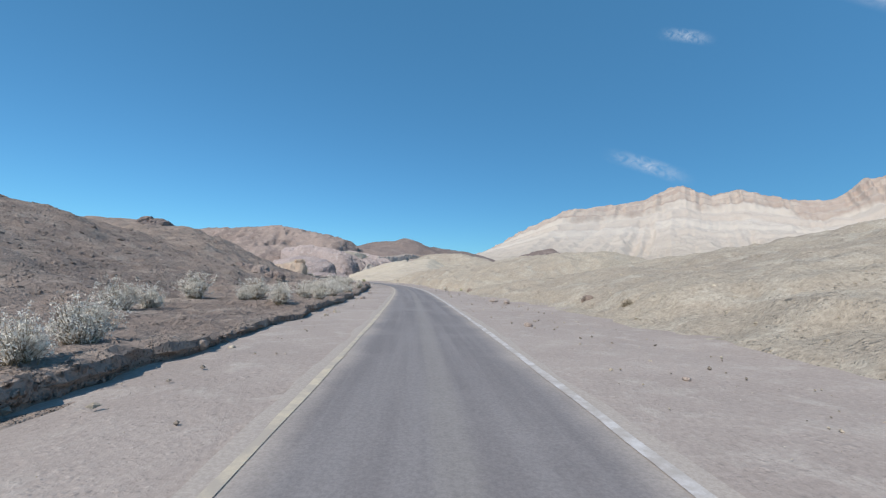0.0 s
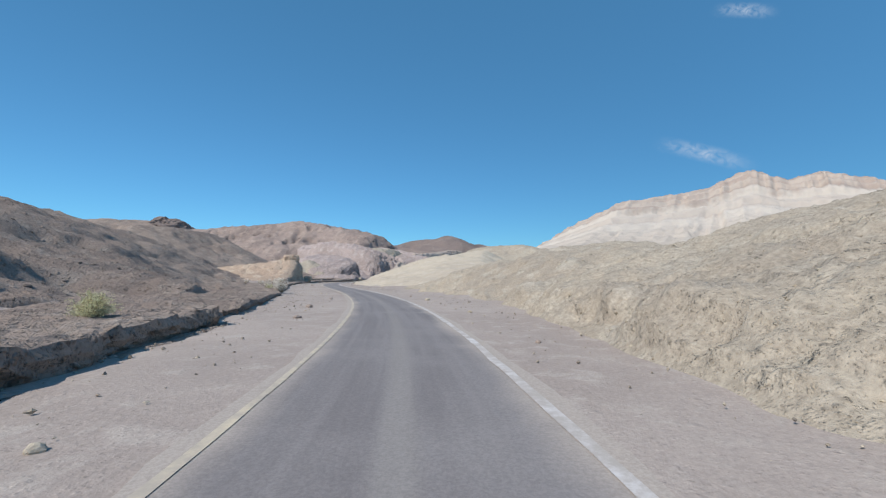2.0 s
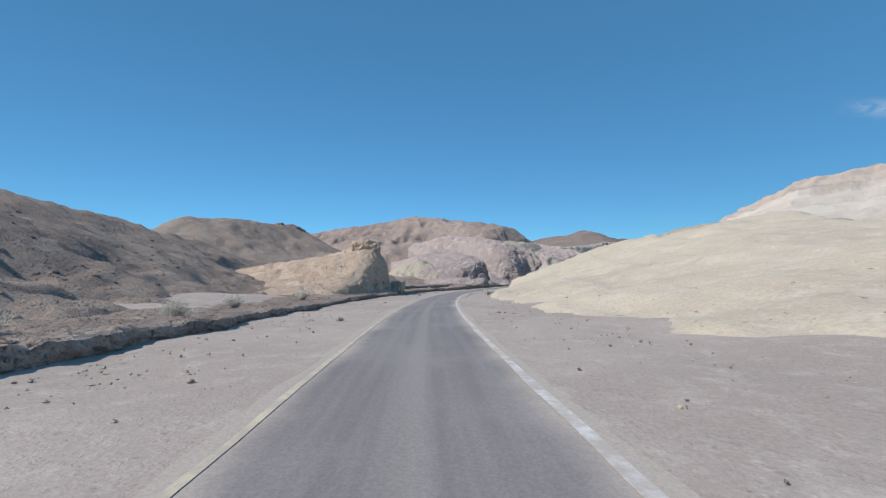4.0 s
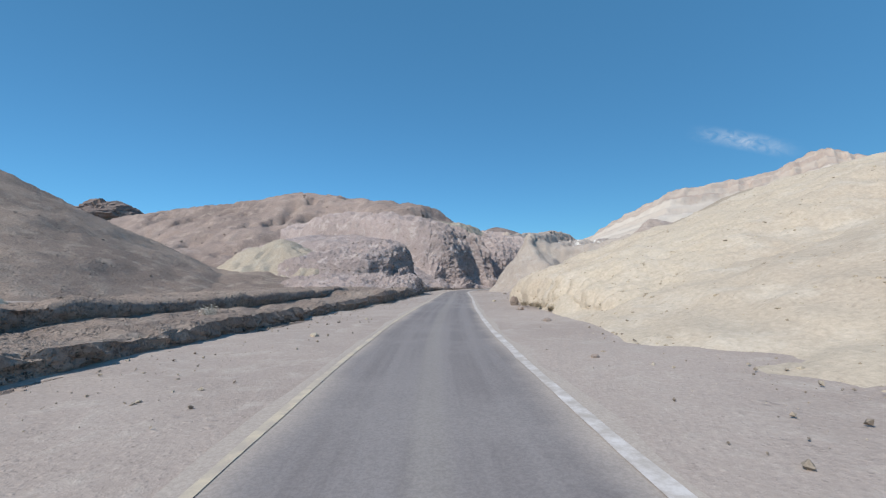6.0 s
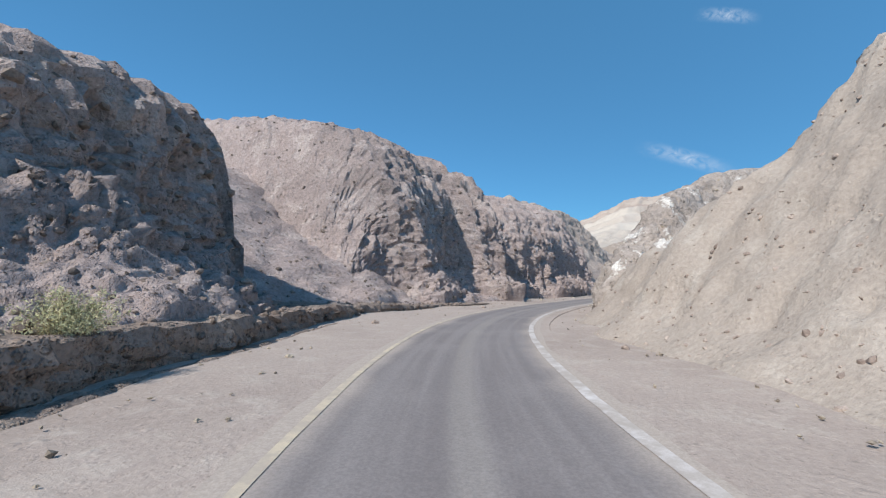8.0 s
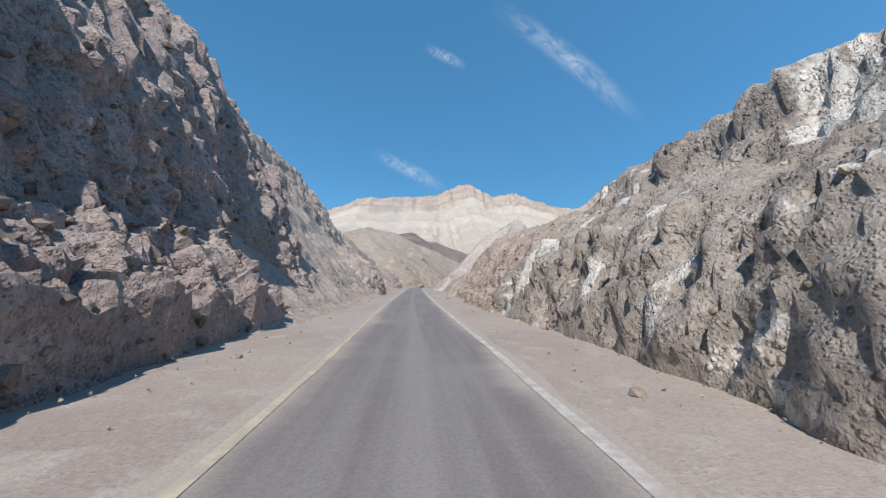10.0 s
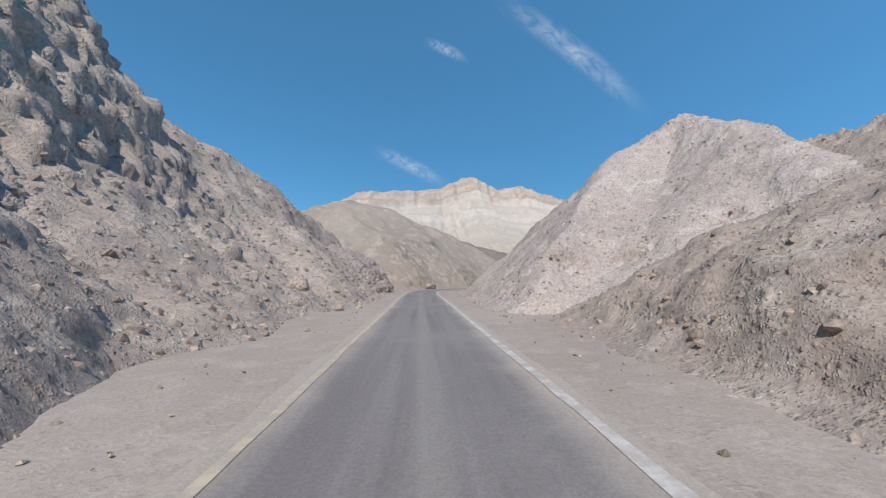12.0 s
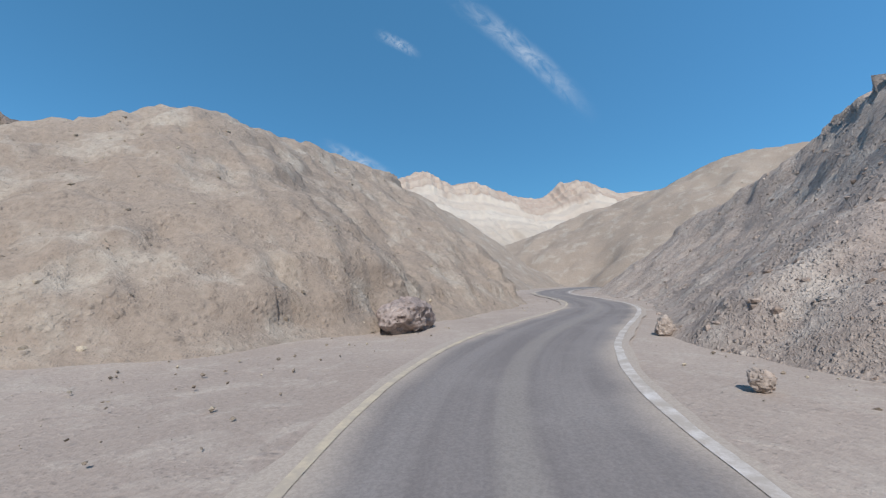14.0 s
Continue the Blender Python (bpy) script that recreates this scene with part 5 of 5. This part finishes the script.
RUBBLE = SURFACES[1][0].reshape(-1, 3)
for k in range(46):
    f = random.random()
    s, n = 43.5 + 11.5 * f + random.gauss(0, 0.7), -13.2 - 7.0 * f + random.gauss(0, 0.9)
    x, y = on_road(s, n)
    z = float(RUBBLE[((RUBBLE[:, 0] - x) ** 2 + (RUBBLE[:, 1] - y) ** 2).argmin(), 2])
    size = 0.25 + 0.5 * random.random() ** 2
    boulder(s, n, z + 0.15 * size, size, size * 0.8, size * 0.75, random.uniform(0, 360), k % 4, M_HILL, "dark brown angular rock of a broken ridge")
SMALL_ROCKS = []
for k in range(5):
    me = boulder_mesh(20 + k, 2, 0.5)
    me.materials.append((STONE_DARK, STONE_PALE)[k % 2])
    SMALL_ROCKS.append(me)
for k in range(90):
    side = -1 if k % 2 else 1
    s = 6 + k * 4.4 + random.uniform(-2, 2)
    n = side * random.uniform(2.9, 4.2)
    size = 0.05 + 0.12 * random.random() ** 2.5
    x, y = on_road(s, n)
    ob = new("rock", SMALL_ROCKS[k % 5])
    ob.matrix_world = Matrix.Translation((float(x), float(y), size * 0.3 - 0.03)) @ pose(0, 0, 0, 0, 0, random.uniform(0, 360)) @ Matrix.Diagonal((size * 1.2, size, size * 0.8, 1))
    tagged(ob, ("dark grey angular rock on the sandy shoulder", "pale angular rock on the sandy shoulder")[k % 5 % 2], "rock", "rocks strewn along the road shoulders")


def twig_material(name, a, b):
    m, nt, bsdf = material(name)
    geo = nt.nodes.new("ShaderNodeNewGeometry")
    nt.links.new(mixcol(nt, geo.outputs["Random Per Island"], a, b), bsdf.inputs["Base Color"])
    bsdf.inputs["Roughness"].default_value = 0.9
    bsdf.inputs["Specular IOR Level"].default_value = 0.1
    return m


TWIG = twig_material("dry_twigs", (0.187, 0.145, 0.0935), (0.34, 0.281, 0.187))
STRAW = twig_material("straw_leaves", (0.62, 0.565, 0.475), (0.80, 0.75, 0.66))
OLIVE = twig_material("olive_leaves", (0.47, 0.455, 0.25), (0.68, 0.64, 0.40))
BROWN = twig_material("brown_leaves", (0.289, 0.246, 0.178), (0.468, 0.408, 0.306))


def bush_meshes(seed, leaf, twigs=110, leaves=6000, flat=0.95, low=0.15, loose=0.06):
    """A desert shrub of unit radius: branching thin stems and many tiny leaves."""
    r = np.random.default_rng(seed)
    tv, tf, tips = [], [], []
    for _ in range(twigs):
        a, el = r.uniform(0, 2 * math.pi), r.uniform(low, 1.45)
        length = r.uniform(0.7, 1.0) * (0.75 + 0.25 * math.sin(a * 2 + seed))
        d = np.array([math.cos(a) * math.cos(el), math.sin(a) * math.cos(el), math.sin(el) * flat])
        p0 = np.array([r.normal(0, 0.10), r.normal(0, 0.10), 0.0])
        pts = []
        for k in range(4):
            f = k / 3
            pts.append(p0 + d * length * f + r.normal(0, 0.04, 3) * f + np.array([0, 0, 0.12 * f * (1 - f)]))
        base = len(tv)
        for k, q in enumerate(pts):
            w = 0.012 * (1 - 0.75 * k / 3)
            for j in range(3):
                an = j * 2.094
                tv.append(q + w * np.array([math.cos(an), math.sin(an), 0.3 * math.cos(an)]))
        for k in range(3):
            for j in range(3):
                tf.append((base + 3 * k + j, base + 3 * k + (j + 1) % 3, base + 3 * k + 3 + (j + 1) % 3, base + 3 * k + 3 + j))
        tips += pts[1:]
    lv, lf = [], []
    tips = np.array(tips)
    for _ in range(leaves):
        q = tips[r.integers(len(tips))] + r.normal(0, loose, 3)
        q[2] = max(q[2], 0.02)
        u, v = r.normal(0, 1, 3), r.normal(0, 1, 3)
        u, v = u / np.linalg.norm(u) * r.uniform(0.022, 0.046), v / np.linalg.norm(v) * r.uniform(0.014, 0.024)
        b = len(lv)
        lv += [q - u, q + v, q + u]
        lf.append((b, b + 1, b + 2))
    out = []
    for name, vv, ff, mat in (("branchwork", tv, tf, TWIG), ("foliage", lv, lf, leaf)):
        me = bpy.data.meshes.new(name)
        me.from_pydata([tuple(x) for x in vv], [], ff)
        me.materials.append(mat)
        out.append(me)
    return out


def bush(kind, label, group):
    root = new("bush")
    for me in kind:
        ob = new(me.name, me)
        ob.parent = root
    return tagged(root, label, "bush", group)


PALE_BUSH = [bush_meshes(k, STRAW, 150, 8000, 1.15, 0.5, 0.038) for k in (11, 12, 13)]
OLIVE_BUSH = [bush_meshes(21, OLIVE, 150, 9000, 0.95, 0.25, 0.05)]
BROWN_BUSH = [bush_meshes(31, BROWN, 150, 1900, 0.75), bush_meshes(32, BROWN, 170, 1500, 0.75)]


def plant(kinds, label, group, spots):
    """spots: (distance along the road, offset, height of the foot, radius)."""
    first = {}
    for k, (s, n, z, size) in enumerate(spots):
        x, y = on_road(s, n)
        if z is None:
            z = float(WASH[((WASH[:, 0] - x) ** 2 + (WASH[:, 1] - y) ** 2).argmin(), 2]) - 0.04
        size *= 1.6 if s < 60 and n < 0 else 1.25
        m = Matrix.Translation((float(x), float(y), z)) @ pose(0, 0, 0, 0, 0, 77 * k)
        j = k % len(kinds)
        if j not in first:
            first[j] = bush(kinds[j], label, group)
            first[j].scale = (size, size, size)
            ob = first[j]
        else:
            ob = copy_thing(first[j], m)
        ob.matrix_world = m @ Matrix.Diagonal((size, size, size, 1))


WASH = SURFACES[0][0].reshape(-1, 3)
row = [(7.2, -5.7, None, 0.5), (5.5, -5.2, None, 0.4), (21.0, -4.9, None, 0.5), (24.5, -4.9, None, 0.5), (25.2, -5.2, None, 0.4), (30.5, -6.0, None, 0.6), (32.2, -6.4, None, 0.6), (33.8, -5.2, None, 0.45), (39.5, -5.0, None, 0.5), (13.2, -9.1, None, 0.6), (14.5, -9.0, None, 0.5), (18.8, -9.7, None, 0.7), (18.8, -7.7, None, 0.4), (19.5, -6.4, None, 0.45), (22.5, -6.0, None, 0.5),
       (26.8, -5.5, None, 0.5), (32.2, -5.6, None, 0.5), (9.5, -7.4, None, 0.4), (54.0, -8.2, None, 0.6), (66.0, -8.4, None, 0.5), (98.8, -7.3, None, 1.0), (109.2, -9.0, None, 0.55), (116.8, -9.7, None, 0.55), (121.0, -10.6, None, 0.5),
       (127.2, -9.9, None, 0.65), (133.2, -9.2, None, 0.65), (139.0, -9.9, None, 0.6), (149.5, -10.2, None, 0.7), (126.0, -13.0, None, 0.5), (184.0, -10.5, None, 0.4), (190.0, -8.0, None, 0.35)]
for k in range(16):
    row.append((18 + k * 1.9 + random.uniform(-1, 1), -random.uniform(5.4, 8.6), None, random.uniform(0.35, 0.7)))
plant(PALE_BUSH, "pale straw-coloured dry desert bush on the wash bank", "dry bushes along the wash", row + [(167.3, 4.3, 0.02, 0.42), (167.7, 4.7, 0.05, 0.42), (168.2, 4.2, 0.02, 0.36), (168.6, 4.6, 0.02, 0.4), (167.9, 5.1, 0.06, 0.4), (51.5, 4.6, 0.05, 0.32), (254.0, 4.2, 0.1, 0.5), (261.0, 3.9, 0.1, 0.4)])
plant(OLIVE_BUSH, "yellow-green rounded desert bush", "green bushes", [(69.0, -7.6, None, 0.6), (237.2, -5.6, None, 0.62), (62.0, -5.6, None, 0.4), (105.5, -8.6, None, 0.45), (388.0, -3.6, 0.02, 0.3), (389.0, -3.5, 0.02, 0.26), (46.0, 5.6, 0.2, 0.2)])
plant(BROWN_BUSH, "brown leafless dry brush", "dry brush", [(198.2, 5.0, 0.05, 0.42), (197.2, 5.4, 0.1, 0.4), (199.8, 4.5, 0.05, 0.42), (195.5, 5.1, 0.05, 0.42), (199.0, 4.8, 0.05, 0.35), (17.0, 8.6, 0.5, 0.5), (385.2, 7.6, 1.2, 0.75), (322.0, -5.6, 0.9, 0.3), (163.2, 6.0, 0.2, 0.3)])


# ---- high thin clouds ----
def cloud_material():
    m, nt, bsdf = material("cirrus")
    nt.nodes.remove(bsdf)
    uv = nt.nodes.new("ShaderNodeUVMap")
    sep = nt.nodes.new("ShaderNodeSeparateXYZ")
    nt.links.new(uv.outputs[0], sep.inputs[0])
    mapping = nt.nodes.new("ShaderNodeMapping")
    mapping.inputs["Scale"].default_value = (5.0, 1.3, 1)
    nt.links.new(uv.outputs[0], mapping.inputs["Vector"])
    wisp = noise_tex(nt, mapping.outputs[0], 2.2, 8, 0.62, 0.8)

    def bell(sock):
        a = node(nt, "ShaderNodeMath")
        a.operation = "SUBTRACT"
        a.inputs[1].default_value = 0.5
        nt.links.new(sock, a.inputs[0])
        b = node(nt, "ShaderNodeMath")
        b.operation = "ABSOLUTE"
        nt.links.new(a.outputs[0], b.inputs[0])
        return ramp(nt, b.outputs[0], 0.5, 0.02)
    ends = bell(sep.outputs[0])
    edge = bell(sep.outputs[1])
    k1 = node(nt, "ShaderNodeMath")
    k1.operation = "MULTIPLY"
    nt.links.new(ends, k1.inputs[0])
    nt.links.new(edge, k1.inputs[1])
    k2 = node(nt, "ShaderNodeMath")
    k2.operation = "MULTIPLY"
    nt.links.new(k1.outputs[0], k2.inputs[0])
    nt.links.new(ramp(nt, wisp, 0.25, 0.75), k2.inputs[1])
    k3 = node(nt, "ShaderNodeMath")
    k3.operation = "MULTIPLY"
    k3.inputs[1].default_value = 0.6
    nt.links.new(k2.outputs[0], k3.inputs[0])
    # sunlit white of the wisps put in as emission; the sun doesn't light them
    glow = node(nt, "ShaderNodeEmission", Color=(0.62, 0.72, 0.86, 1), Strength=1.0)
    clear = nt.nodes.new("ShaderNodeBsdfTransparent")
    mix = nt.nodes.new("ShaderNodeMixShader")
    nt.links.new(k3.outputs[0], mix.inputs[0])
    nt.links.new(clear.outputs[0], mix.inputs[1])
    nt.links.new(glow.outputs[0], mix.inputs[2])
    nt.links.new(mix.outputs[0], nt.nodes["Material Output"].inputs["Surface"])
    return m


CIRRUS = cloud_material()


def cloud(az0, el0, az1, el1, width, bend, label):
    """A wisp of cirrus between two directions (degrees right of north, degrees up), far off."""
    r0, cols, rows_ = 4500.0, 9, 33
    u, v = np.linspace(0, 1, rows_), np.linspace(-0.5, 0.5, cols)
    U, V = np.meshgrid(u, v, indexing="ij")
    dx, dy = az1 - az0, el1 - el0
    ln = math.hypot(dx, dy)
    off = V * width + bend * np.sin(U * math.pi)
    az = np.radians(az0 + dx * U - dy / ln * off)
    el = np.radians(el0 + dy * U + dx / ln * off)
    P = np.stack([-20 + r0 * np.cos(el) * np.sin(az), 190 + r0 * np.cos(el) * np.cos(az), r0 * np.sin(el)], -1).reshape(-1, 3)
    ob = mesh_object("cloud", P, grid_faces(rows_, cols), CIRRUS, uv=np.stack([U, V + 0.5], -1).reshape(-1, 2))
    ob.visible_shadow = False
    return tagged(ob, label, "cloud", kind="structure")


cloud(37.5, 35.0, 58.8, 18.8, 3.4, 1.4, "thin white streak of cirrus in a blue sky")
cloud(21.5, 17.2, 33.0, 12.3, 2.4, 0.3, "short faint wisp of cirrus over the mountain")
cloud(28.5, 30.0, 35.5, 27.6, 1.7, 0.2, "faint patch of high cloud")
